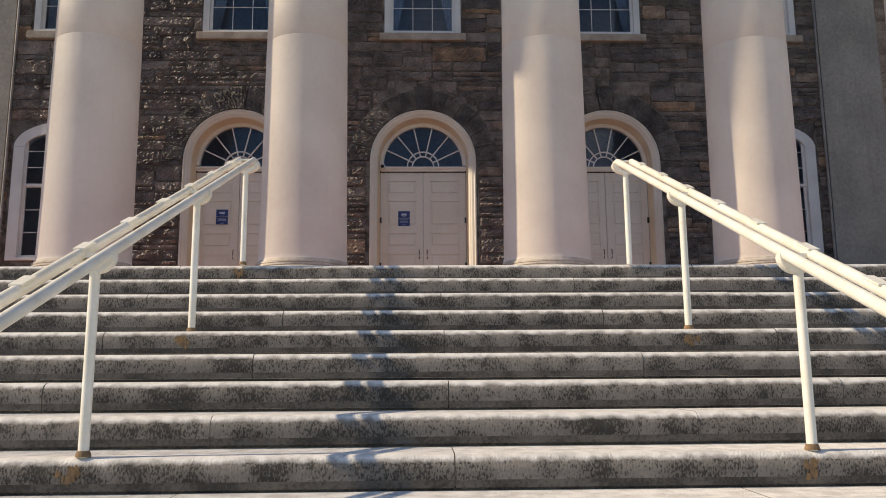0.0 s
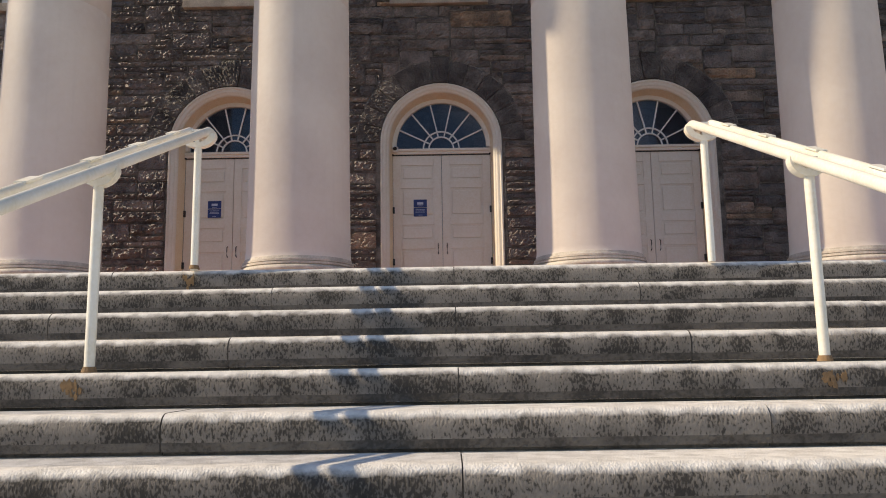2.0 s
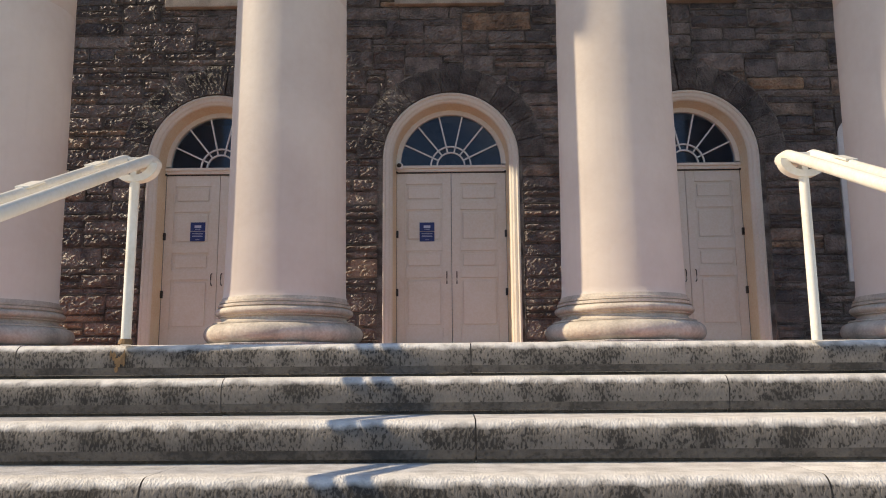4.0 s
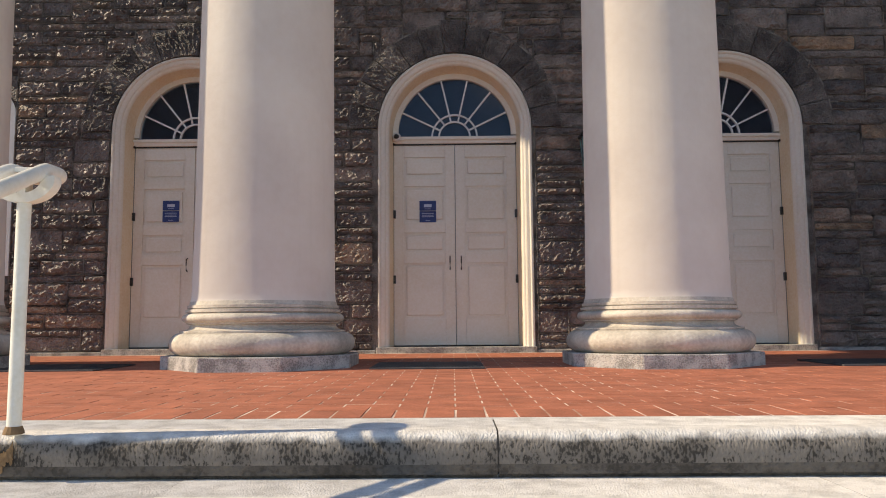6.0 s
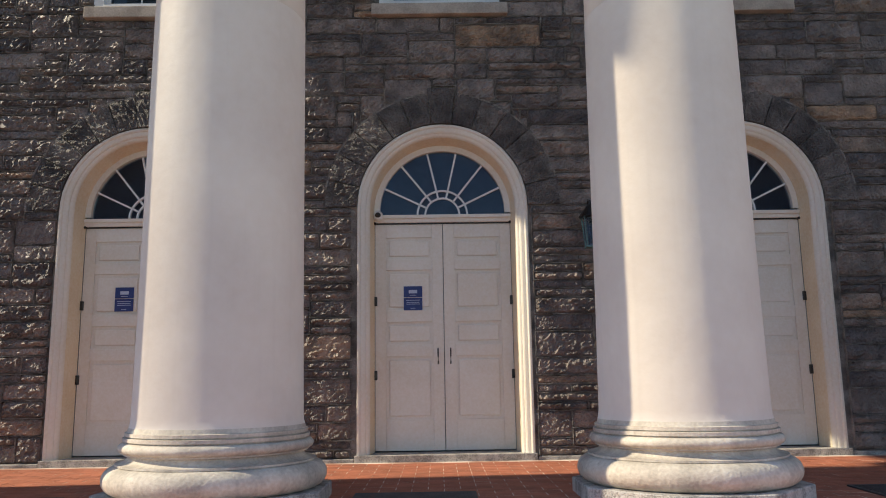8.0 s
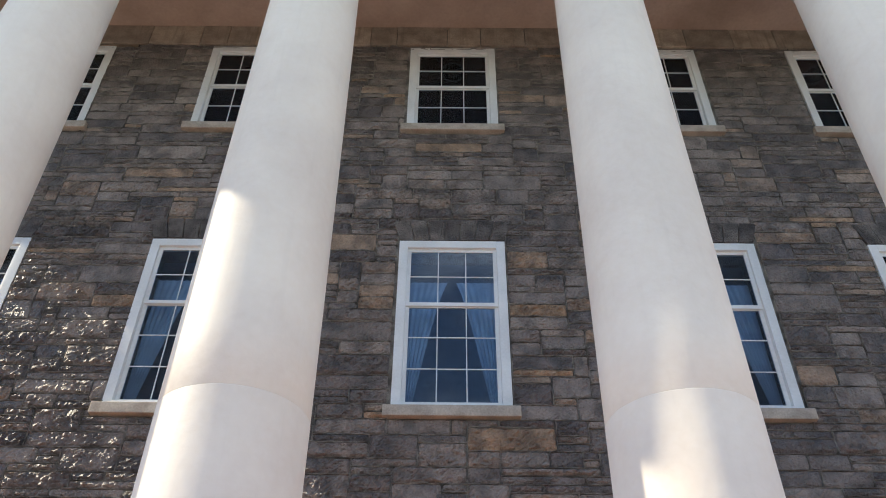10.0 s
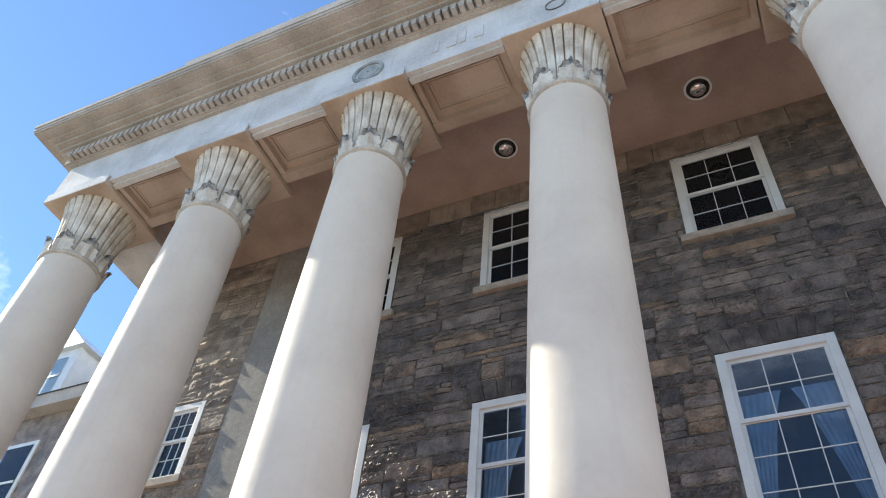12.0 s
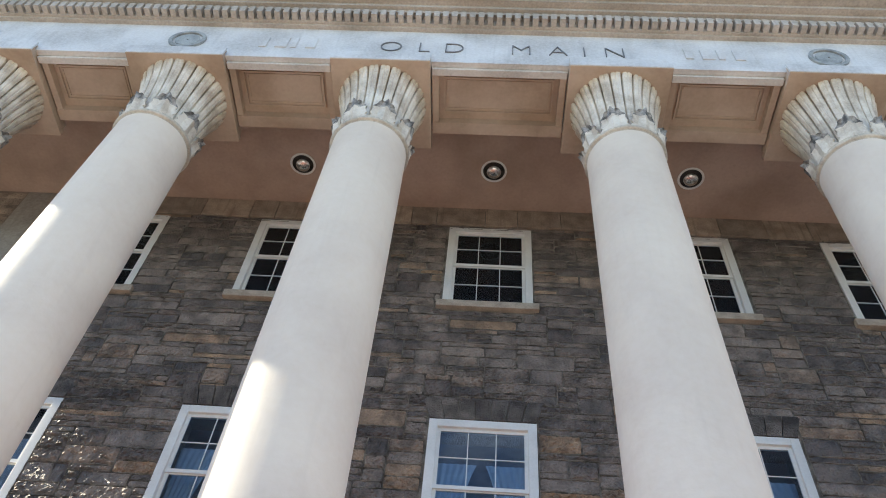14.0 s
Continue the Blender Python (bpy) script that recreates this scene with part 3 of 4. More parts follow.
# ---- steps ----
def step_mesh(length):
    """One granite step block, its nosing rounded, base at the back lower edge."""
    r = 0.065
    out = [(0.44, -0.170), (0.44, 0.0), (0.14, 0.0)]
    out += [(r - r * math.sin(radians(a)), -r + r * math.cos(radians(a))) for a in range(0, 91, 15)]
    out += [(0.002, -0.09), (0.006, -0.12), (0.012, -0.158), (0.04, -0.160), (0.04, -0.1745)]
    bm = prism_x(bmesh.new(), out, -length / 2 + 0.003, length / 2 - 0.003)
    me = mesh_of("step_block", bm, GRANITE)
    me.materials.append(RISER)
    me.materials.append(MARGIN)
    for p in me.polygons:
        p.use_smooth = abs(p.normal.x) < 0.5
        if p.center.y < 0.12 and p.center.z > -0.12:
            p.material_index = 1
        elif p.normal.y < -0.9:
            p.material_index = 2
    me.set_sharp_from_angle(angle=radians(40))
    return me


def build_steps():
    stairs = thing("steps", (0, 0, LOW), "broad flight of weathered grey granite steps", "steps", kind="structure")
    r = 0.062
    fill = [(0.40, -0.16), (0.40, -0.004), (0.14, -0.004)]
    fill += [(0.006 + r - r * math.sin(radians(a)), -0.004 - r + r * math.cos(radians(a))) for a in range(0, 91, 18)] + [(0.014, -0.15)]
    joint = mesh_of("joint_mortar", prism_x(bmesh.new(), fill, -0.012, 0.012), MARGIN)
    bm = bmesh.new()
    for k in range(9, -6, -1):
        z, y = -(9 - k) * RISE, -(9 - k) * GOING
        box(bm, -9.0, 9.0, y + 0.05, y + 0.5, 0.0, max(0.004, z - 0.166 - LOW))
    part("core", bm, GRANITE, stairs)
    rnd, meshes = random.Random(2), {}
    for k in range(9, -6, -1):
        z, y = -(9 - k) * RISE, -(9 - k) * GOING
        # joints of one course break over those of the next
        if k % 2:
            joints = [0.13 + 2.4 * i for i in range(-4, 5)]
        else:
            near_l, near_r = -1.03 - 0.02 * (9 - k), 1.29 + 0.028 * (9 - k)
            joints = [near_l - 2.4 * i for i in (3, 2, 1)] + [near_l, near_r] + [near_r + 2.4 * i for i in (1, 2, 3)]
        joints = [-9.2] + [v for v in joints if abs(v) < 8.6] + [9.2]
        for a, b in zip(joints, joints[1:]):
            size = round(b - a, 2)
            if size not in meshes:
                meshes[size] = step_mesh(size)
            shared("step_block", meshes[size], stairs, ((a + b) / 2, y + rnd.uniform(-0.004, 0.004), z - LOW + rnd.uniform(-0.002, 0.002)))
            if b < 9:
                shared("joint_mortar", joint, stairs, (b, y, z - LOW))
    return stairs


build_steps()
# coping along the front edge of the brick floor
bm = bmesh.new()
for i in range(-4, 4):
    x = 0.14 + 1.135 + i * 2.27
    box(bm, x - 1.13, x + 1.13, 0.395, 0.447, -0.12, 0.0, bevel=0.004)
tagged(part("trim_edge", bm, GRANITE), "granite edging of the brick floor", "kerb", kind="structure")


# ---- doors ----
def arched_outline(half, spring, base, n=28):
    return [(half, base)] + arc(0, spring, half, 0, 180, n) + [(-half, base)]


def arched_band(bm, inner, outer, spring, base, y0, y1, n=28):
    """A flat surround: two jambs and a half ring, with depth."""
    a, b = arched_outline(inner, spring, base, n), arched_outline(outer, spring, base, n)
    rows = [[bm.verts.new((x, y, z)) for x, z in pts] for pts, y in ((a, y0), (b, y0), (b, y1), (a, y1))]
    for k in range(4):
        p, q = rows[k], rows[(k + 1) % 4]
        for i in range(len(p) - 1):
            bm.faces.new((p[i], p[i + 1], q[i + 1], q[i]))
    for i in (0, -1):
        bm.faces.new([r[i] for r in rows])
    bmesh.ops.recalc_face_normals(bm, faces=bm.faces)
    return bm


DOOR_Y = 0.32


def build_door():
    door = thing("door_1", (0, WALL, 0.1), "closed pair of cream panelled doors under a fanlight", "door", "entrance doors", "structure")
    sp = 2.92
    bm = bmesh.new()
    # moulding swept round the opening, falling inwards from the wall face
    section = [(1.012, 0.03), (1.012, -0.004), (1.004, -0.012), (0.985, -0.012), (0.974, -0.004), (0.968, 0.006), (0.955, 0.008),
               (0.93, 0.014), (0.915, 0.024), (0.908, 0.036), (0.90, 0.038), (0.885, 0.046), (0.872, 0.062), (0.866, 0.08)]
    rows = [[bm.verts.new((x, y, z)) for x, z in arched_outline(r, sp, 0.03, 28)] for r, y in section]
    for p, q in zip(rows, rows[1:]):
        for i in range(len(p) - 1):
            bm.faces.new((p[i], q[i], q[i + 1], p[i + 1]))
    part("casing", bm, PAINT, door, "cream painted arched casing")
    bm = bmesh.new()
    n = 28
    a, b = arched_outline(0.866, sp, 0.03, n), arched_outline(0.83, sp, 0.03, n)
    p, q = [bm.verts.new((x, 0.075, z)) for x, z in a], [bm.verts.new((x, DOOR_Y, z)) for x, z in b]
    o = [bm.verts.new((x * 1.15, DOOR_Y, z + (0.1 if z > sp else 0))) for x, z in b]
    for i in range(len(p) - 1):
        bm.faces.new((p[i], q[i], q[i + 1], p[i + 1]))
        bm.faces.new((q[i], o[i], o[i + 1], q[i + 1]))
    part("reveal", bm, REVEAL, door, "peach-toned splayed reveal")
    # frame, transom and fanlight
    bm = arched_band(bmesh.new(), 0.765, 0.835, sp, 2.90, DOOR_Y - 0.03, DOOR_Y + 0.06)
    box(bm, -0.835, 0.835, DOOR_Y - 0.035, DOOR_Y + 0.06, 2.782, 2.86, bevel=0.008)
    box(bm, -0.835, 0.835, DOOR_Y - 0.06, DOOR_Y + 0.05, 2.83, 2.875, bevel=0.008)
    part("transom", bm, PAINT, door)
    bm = bmesh.new()
    ring_y(bm, 0, 2.875, 0.20, 0.222, DOOR_Y - 0.01, DOOR_Y + 0.02, 0, 180, 20)
    ring_y(bm, 0, 2.875, 0.295, 0.317, DOOR_Y - 0.01, DOOR_Y + 0.02, 0, 180, 24)
    for k in range(1, 7):
        an = math.pi * k / 7
        c, s = math.cos(an), math.sin(an)
        w = 0.011
        q = [(0.20 * c - w * s, 2.875 + 0.20 * s + w * c), (0.20 * c + w * s, 2.875 + 0.20 * s - w * c),
             (0.80 * c + w * s, 2.875 + 0.80 * s - w * c), (0.80 * c - w * s, 2.875 + 0.80 * s + w * c)]
        prism_y(bm, q, DOOR_Y - 0.009, DOOR_Y + 0.019)
    part("fanlight_bars", bm, TRIM, door, "radiating white fanlight bars")
    bm = prism_y(bmesh.new(), [(0.80, 2.87)] + arc(0, sp, 0.80, 0, 180, 28) + [(-0.80, 2.87)], DOOR_Y + 0.022, DOOR_Y + 0.028)
    pane = part("pane", bm, GLASS, door, "dark blue reflecting fanlight glass")
    pane.visible_shadow = False
    # leaves
    for s in (-1, 1):
        bm = bmesh.new()
        x0, x1, zb, zt = 0.004, 0.825, 0.065, 2.765
        f, b = DOOR_Y + 0.005, DOOR_Y + 0.05
        xs = sorted((s * x0, s * x1))
        box(bm, xs[0], xs[0] + 0.13, f, b, zb, zt, bevel=0.003)
        box(bm, xs[1] - 0.13, xs[1], f, b, zb, zt, bevel=0.003)
        for lo, hi in ((zb, 0.42), (1.16, 1.30), (1.57, 1.71), (2.20, 2.33), (2.60, zt)):
            box(bm, xs[0] + 0.131, xs[1] - 0.131, f, b, lo, hi, bevel=0.003)
        leaf = part("leaf", bm, PAINT, door, "cream painted panelled door leaf")
        for lo, hi in ((0.42, 1.16), (1.30, 1.57), (1.71, 2.20), (2.33, 2.60)):
            bm = bmesh.new()
            box(bm, xs[0] + 0.125, xs[1] - 0.125, f + 0.022, b - 0.005, lo - 0.005, hi + 0.005)
            box(bm, xs[0] + 0.165, xs[1] - 0.165, f + 0.006, f + 0.03, lo + 0.04, hi - 0.04, bevel=0.014)
            part("panel", bm, PAINT, leaf)
        hx = s * 0.075
        bm = tube(bmesh.new(), [(hx, f, 1.07), (hx, f - 0.045, 1.09), (hx, f - 0.05, 1.16), (hx, f - 0.045, 1.23), (hx, f, 1.25)], 0.008, 8)
        part("handle", bm, METAL, leaf, "slim dark pull handle", smooth=True)
        for hz in (0.94, 1.82):
            bm = boxed(*sorted((s * 0.80, s * 0.845)), f - 0.03, f + 0.02, hz - 0.055, hz + 0.055, bevel=0.006)
            part("hinge", bm, METAL, leaf)
    bm = boxed(-0.83, 0.83, DOOR_Y - 0.012, DOOR_Y + 0.02, 2.766, 2.781)
    for s in (-1, 1):
        lathe(bm, [(0.02, 2.76), (0.026, 2.775), (0.02, 2.79)], 10, s * 0.83, DOOR_Y - 0.02)
    part("door_head_strip", bm, METAL, door)
    bm = boxed(-1.03, 1.03, -0.06, DOOR_Y + 0.06, -0.05, 0.05, bevel=0.008)
    part("threshold", bm, TREAD, door, "granite threshold")
    return door


door = build_door()
door.scale = (0.982, 0.982, 0.982)
door.location = (BAYS[2], WALL, 0.085)
doors = [door] + [copy_thing(door, pose(x, WALL, 0.085)) for x in (BAYS[1], BAYS[3])]


def build_notice():
    no = thing("door_notice", (-0.353, WALL + 0.982 * (DOOR_Y + 0.005) - 0.001, 1.92), "dark blue notice taped to the door", "sign", "door notices")
    part("sheet", boxed(-0.11, 0.11, -0.004, 0.0, 0.0, 0.13), SIGN, no)
    part("sheet", boxed(-0.11, 0.11, -0.004, 0.0, -0.155, -0.008), SIGN, no)
    bm = boxed(-0.05, 0.05, -0.006, -0.004, 0.045, 0.085, bevel=0.001)
    part("emblem", bm, NOTICE, no)
    bm = bmesh.new()
    for z, w in ((0.02, 0.04), (-0.04, 0.08), (-0.065, 0.075), (-0.085, 0.08), (-0.135, 0.03)):
        box(bm, -w, w, -0.0055, -0.004, z, z + 0.006)
    part("print_lines", bm, NOTICE, no)
    return no


notice = build_notice()
copy_thing(notice, pose(-3.77, WALL + 0.982 * (DOOR_Y + 0.005) - 0.001, 1.955))

cam_box = thing("security_camera", (-0.76, WALL + 0.24, 2.90), "small dome security camera beside the fanlight", "camera")
part("housing", lathe(bmesh.new(), [(0.03, -0.06), (0.05, -0.05), (0.055, 0.02), (0.03, 0.05)], 16), TRIM, cam_box, smooth=True)
bmd = bmesh.new()
bmesh.ops.create_uvsphere(bmd, u_segments=14, v_segments=8, radius=0.036)
part("lens_dome", bmd, METAL, cam_box, smooth=True, at=(0.0, -0.035, -0.005))


# ---- windows ----
def build_window(name, half, z0, z1, upper, lower, meet, arch=0.0, curtain=True, sill=True):
    win = thing(name, (0, WALL, z0), "white double-hung sash window with small panes in the stone wall", "window", "facade windows", "structure")
    h = z1 - z0
    bm = bmesh.new()
    cw = 0.12 if not arch else 0.2
    box(bm, -half, -half + cw, -0.016, 0.14, 0, h - arch - 0.002, bevel=0.006)
    box(bm, half - cw, half, -0.016, 0.14, 0, h - arch - 0.002, bevel=0.006)
    if arch:
        # elliptical head, and the stone that fills the corners above it
        pts = [(half * math.cos(radians(180 - 180 * i / 24)), h - arch + arch * math.sin(radians(180 * i / 24))) for i in range(25)]
        inner = [((half - cw) * math.cos(radians(180 - 180 * i / 24)), h - arch + (arch - cw) * math.sin(radians(180 * i / 24))) for i in range(25)]
        corner = bmesh.new()
        for p, q, r, t in zip(pts, pts[1:], inner, inner[1:]):
            prism_y(bm, [r, t, q, p], -0.016, 0.138)
            prism_y(corner, [p, q, (q[0], h + 0.02), (p[0], h + 0.02)], -0.006, 0.024)
        part("spandrel", corner, VOUSSOIR, win, "dark stone above the arched head")
    else:
        box(bm, -half + cw, half - cw, -0.016, 0.14, h - cw, h, bevel=0.006)
    box(bm, -half + cw, half - cw, -0.03, 0.14, 0, 0.05, bevel=0.004)
    part("window_frame", bm, TRIM, win, "white painted casing")
    mz = meet - z0
    for nm, lo, hi, rows, y in (("upper_sash", mz - 0.02, h - cw, upper, 0.03), ("lower_sash", 0.05, mz + 0.02, lower, 0.06)):
        bm = bmesh.new()
        a, b = -half + cw, half - cw
        st = 0.05
        box(bm, a, a + st, y, y + 0.03, lo, hi)
        box(bm, b - st, b, y, y + 0.03, lo, hi)
        box(bm, a + st, b - st, y, y + 0.03, hi - 0.05, hi)
        box(bm, a + st, b - st, y, y + 0.03, lo, lo + 0.055)
        sash = part(nm, bm, TRIM, win)
        bm = bmesh.new()
        for k in (1, 2):
            x = a + st + (b - a - 2 * st) * k / 3
            box(bm, x - 0.0065, x + 0.0065, y + 0.004, y + 0.022, lo + 0.055, hi - 0.05)
        for k in range(1, rows):
            z = lo + 0.055 + (hi - lo - 0.105) * k / rows
            box(bm, a + st, b - st, y + 0.005, y + 0.021, z - 0.0065, z + 0.0065)
        part("glazing_bars", bm, TRIM, sash)
        for i in range(3):
            for k in range(rows):
                xa, xb = a + st + (b - a - 2 * st) * i / 3, a + st + (b - a - 2 * st) * (i + 1) / 3
                za, zb = lo + 0.055 + (hi - lo - 0.105) * k / rows, lo + 0.055 + (hi - lo - 0.105) * (k + 1) / rows
                p = part("pane", boxed(xa, xb, y + 0.012, y + 0.015, za, zb), GLASS, sash)
                p.visible_shadow = False
    if sill:
        bm = boxed(-half - 0.09, half + 0.09, -0.09, 0.12, -0.145, -0.002, bevel=0.012)
        part("window_sill", bm, SILL, win, "tan stone sill")
    if curtain:
        for s in (-1, 1):
            bm = bmesh.new()
            n, rows = 30, 10
            grid = []
            for k in range(rows + 1):
                f = k / rows
                z = h - 0.5 - (h - 0.6) * f
                edge = 0.06 + (half - 0.28) * f ** 0.8
                row = []
                for i in range(n + 1):
                    u = i / n
                    x = edge + (half - 0.1 - edge) * u
                    row.append(bm.verts.new((s * x, 0.30 + (0.006 + 0.026 * f) * math.sin(u * 38 + f * 2), z)))
                grid.append(row)
            for p, q in zip(grid, grid[1:]):
                for i in range(n):
                    bm.faces.new((p[i], p[i + 1], q[i + 1], q[i]))
            part("curtain", bm, CURTAIN, win, "grey-blue drawn-back curtain", smooth=True)
    return win


w2 = build_window("window_1", 0.735, 5.46, 8.035, 2, 3, 6.98)
w3 = build_window("window_2", 0.735, 10.4, 12.42, 2, 2, 11.42, curtain=False)
w2.location.x = w3.location.x = BAYS[2]
for x in BAYS[:2] + BAYS[3:]:
    copy_thing(w2, pose(x, WALL, 5.46))
    copy_thing(w3, pose(x, WALL, 10.4))
w1 = build_window("window_3", 0.92, 1.08, 3.69, 3, 3, 2.48, arch=0.48, curtain=False, sill=False)
w1.location.x = BAYS[0]
copy_thing(w1, pose(BAYS[4], WALL, 1.08))
w1["label"] = "tall white sash window with an arched head"
we = build_window("window_4", 0.43, 7.75, 9.3, 2, 2, 8.55, curtain=False)
we.location.x = -9.9
copy_thing(we, pose(9.9, WALL, 7.75))


# ---- handrails ----
def build_handrail(x, lift=0.0):
    rail = thing("handrail", (x, 0.04, 0.0), "cream painted steel twin handrail on posts along the steps", "handrail", "stair handrails")
    slope = 0.433

    def top(y):
        return 1.018 + lift + slope * y

    low = -5.35
    for dx in (-0.068, 0.068):
        pts = [(dx, low - 0.28, top(low) - 0.06), (dx, low - 0.2, top(low) - 0.015), (dx, low, top(low)), (dx, -0.04, top(-0.04)), (dx, -0.01, top(-0.02)), (dx, 0.03, top(-0.015)), (dx, 0.075, top(-0.015))]
        part("rail", tube(bmesh.new(), pts, 0.031, 12, 0.85), RAIL, rail, smooth=True)
    # level return that joins the two rails past the top post
    zt = top(-0.015)
    bend = [(-0.068, 0.06, zt)] + [(-0.068 * math.cos(radians(a)), 0.08 + 0.07 * math.sin(radians(a)), zt) for a in range(0, 181, 15)] + [(0.068, 0.06, zt)]
    part("return_bend", tube(bmesh.new(), bend, 0.03, 12, 0.85), RAIL, rail, smooth=True)
    part("end_plate", boxed(-0.05, 0.05, -0.04, 0.11, zt - 0.012, zt + 0.008, bevel=0.004), RAIL, rail)
    outer = -0.068 if x < 0 else 0.068
    for i in range(9):
        y = -0.35 - i * 0.58
        bm = boxed(-0.03, 0.03, -0.07, 0.07, -0.008, 0.003, bevel=0.003)
        sl = part("sleeve", bm, RAIL, rail, at=(outer, y, top(y) + 0.034))
        sl.rotation_euler = (math.atan(slope), 0, 0)
    for k, y in ((9, -0.035), (5, -1.555), (1, -3.26), (-3, -4.88)):
        z0 = -(9 - k) * RISE
        t = top(min(y, -0.015))
        bm = lathe(bmesh.new(), [(0.026, z0 - 0.004), (0.026, t - (0.115 if k == 9 else 0.095))], 14, 0, y)
        part("post", bm, RAIL, rail, smooth=True)
        # half-round bracket plate with two openings
        bm = bmesh.new()
        zc = t - (0.034 if k == 9 else 0.018)
        wide = 1.4 if k == 9 else 1.1
        ends = []
        for yy in (y - 0.028, y + 0.028):
            ends.append([[bm.verts.new((wide * r * math.cos(radians(180 + 180 * i / 16)), yy, zc + r * math.sin(radians(180 + 180 * i / 16)))) for i in range(17)]
                         for r in (0.055, 0.092)])
        (ia, oa), (ib, ob_) = ends
        for p, q in ((ia, oa), (oa, ob_), (ob_, ib), (ib, ia)):
            for i in range(16):
                bm.faces.new((p[i], p[i + 1], q[i + 1], q[i]))
        for i in (0, 16):
            bm.faces.new((ia[i], oa[i], ob_[i], ib[i]))
        bmesh.ops.recalc_face_normals(bm, faces=bm.faces)
        box(bm, -0.016, 0.016, y - 0.0275, y + 0.0275, zc - 0.06, zc + 0.01)
        box(bm, -0.09 * wide, 0.09 * wide, y - 0.027, y + 0.027, zc - 0.012, zc + 0.012)
        part("bracket", bm, RAIL, rail, "half-round cast bracket with two openings")
        if k == 9 and x > 0:
            continue
        bm = lathe(bmesh.new(), [(0.038, z0 + 0.002), (0.036, z0 + 0.012), (0.029, z0 + 0.03)], 14, 0, y)
        part("rust_ring", bm, RUST, rail, "rust round the foot of the post")
    return rail


build_handrail(-1.69)
build_handrail(1.932, -0.012)

# rust run down the risers under the posts
rnd = random.Random(9)
for x in (-1.69, 1.932):
    for k in (9, 5, 1) if x < 0 else (5, 1):
        ob = thing("rust_stain", (x - 0.03, -(9 - k) * GOING - 0.003, -(9 - k) * RISE - 0.05), "brown rust stain run down the granite under a post", "stain", "rust stains")
        for q in range(22):
            bm = bmesh.new()
            w, h = rnd.uniform(0.004, 0.013), rnd.uniform(0.008, 0.03)
            cx, cz = rnd.gauss(0.0, 0.022), 0.0 - abs(rnd.gauss(0.0, 0.03))
            pts = [(cx + w * math.cos(a) * rnd.uniform(0.6, 1.3), cz + h * math.sin(a) * rnd.uniform(0.6, 1.2)) for a in np.linspace(0, 6.28, 11)[:-1]]
            prism_y(bm, pts, -0.0006 - 0.0001 * q, 0.0012)
            part("rust_patch", bm, RUST, ob)


# ---- lamps, mats, pipes ----
def build_downlight():
    dl = thing("ceiling_light", (0.03, 6.02, CEIL), "round recessed ceiling downlight with metal reflector, unlit", "downlight", "ceiling lights")
    prof = [(0.195, -0.012), (0.225, -0.02), (0.235, -0.008), (0.23, 0.0), (0.195, 0.0)]
    bm = bmesh.new()
    n = 32
    rings = [[bm.verts.new((r * math.cos(2 * math.pi * i / n), r * math.sin(2 * math.pi * i / n), z)) for i in range(n)] for r, z in prof]
    for a, b in zip(rings, rings[1:] + rings[:1]):
        for i in range(n):
            bm.faces.new((a[i], a[(i + 1) % n], b[(i + 1) % n], b[i]))
    bmesh.ops.recalc_face_normals(bm, faces=bm.faces)
    part("rim", bm, TRIM, dl, "pale trim ring", smooth=True)
    part("can", lathe(bmesh.new(), [(0.2, -0.002), (0.195, -0.004), (0.18, -0.006), (0.02, -0.005)], 28), METAL, dl)
    bm = bmesh.new()
    bmesh.ops.create_uvsphere(bm, u_segments=20, v_segments=12, radius=0.135)
    bmesh.ops.scale(bm, verts=bm.verts, vec=(1, 1, 0.5))
    part("bulb", bm, CHROME, dl, "rounded metal lamp bowl", smooth=True, at=(0, 0.015, -0.01))
    return dl


dl = build_downlight()
for x in (-6.9, -3.45, 3.52, 6.9):
    copy_thing(dl, pose(x, 6.02, CEIL))


def build_mat():
    m = thing("door_mat", (-0.26, 4.13, floor_z(4.13)), "black ribbed rubber mat on the brick floor", "mat", "door mats")
    part("sheet", boxed(-0.49, 0.49, -0.45, 0.45, 0.002, 0.016, bevel=0.004), MAT, m)
    bm = bmesh.new()
    for i in range(32):
        x = -0.45 + i * 0.9 / 31
        box(bm, x - 0.006, x + 0.006, -0.40, 0.40, 0.016, 0.021)
    part("ribs", bm, MAT, m)
    m.rotation_euler = (math.atan(SLOPE), 0, 0)
    return m


mat1 = build_mat()
for x in (-3.6, 3.75):
    copy_thing(mat1, pose(x, 4.15, floor_z(4.15), math.degrees(math.atan(SLOPE))))

lan = thing("wall_lantern", (1.70, WALL, 2.48), "verdigris copper wall lantern with glass sides", "lantern")
bm = bmesh.new()
for sx in (-1, 1):
    for sy in (-1, 1):
        tube(bm, [(sx * 0.055, -0.17 + sy * 0.055, -0.06), (sx * 0.085, -0.17 + sy * 0.085, 0.28)], 0.009, 6)
box(bm, -0.07, 0.07, -0.24, -0.10, -0.08, -0.055, bevel=0.005)
part("lantern_cage", bm, COPPER, lan)
part("lantern_glass", lathe(bmesh.new(), [(0.055, -0.05), (0.085, 0.27)], 4, 0, -0.17), GLASS, lan)
part("lantern_cap", lathe(bmesh.new(), [(0.13, 0.28), (0.12, 0.30), (0.05, 0.40), (0.02, 0.43), (0.012, 0.48)], 12, 0, -0.17), METAL, lan, smooth=False)
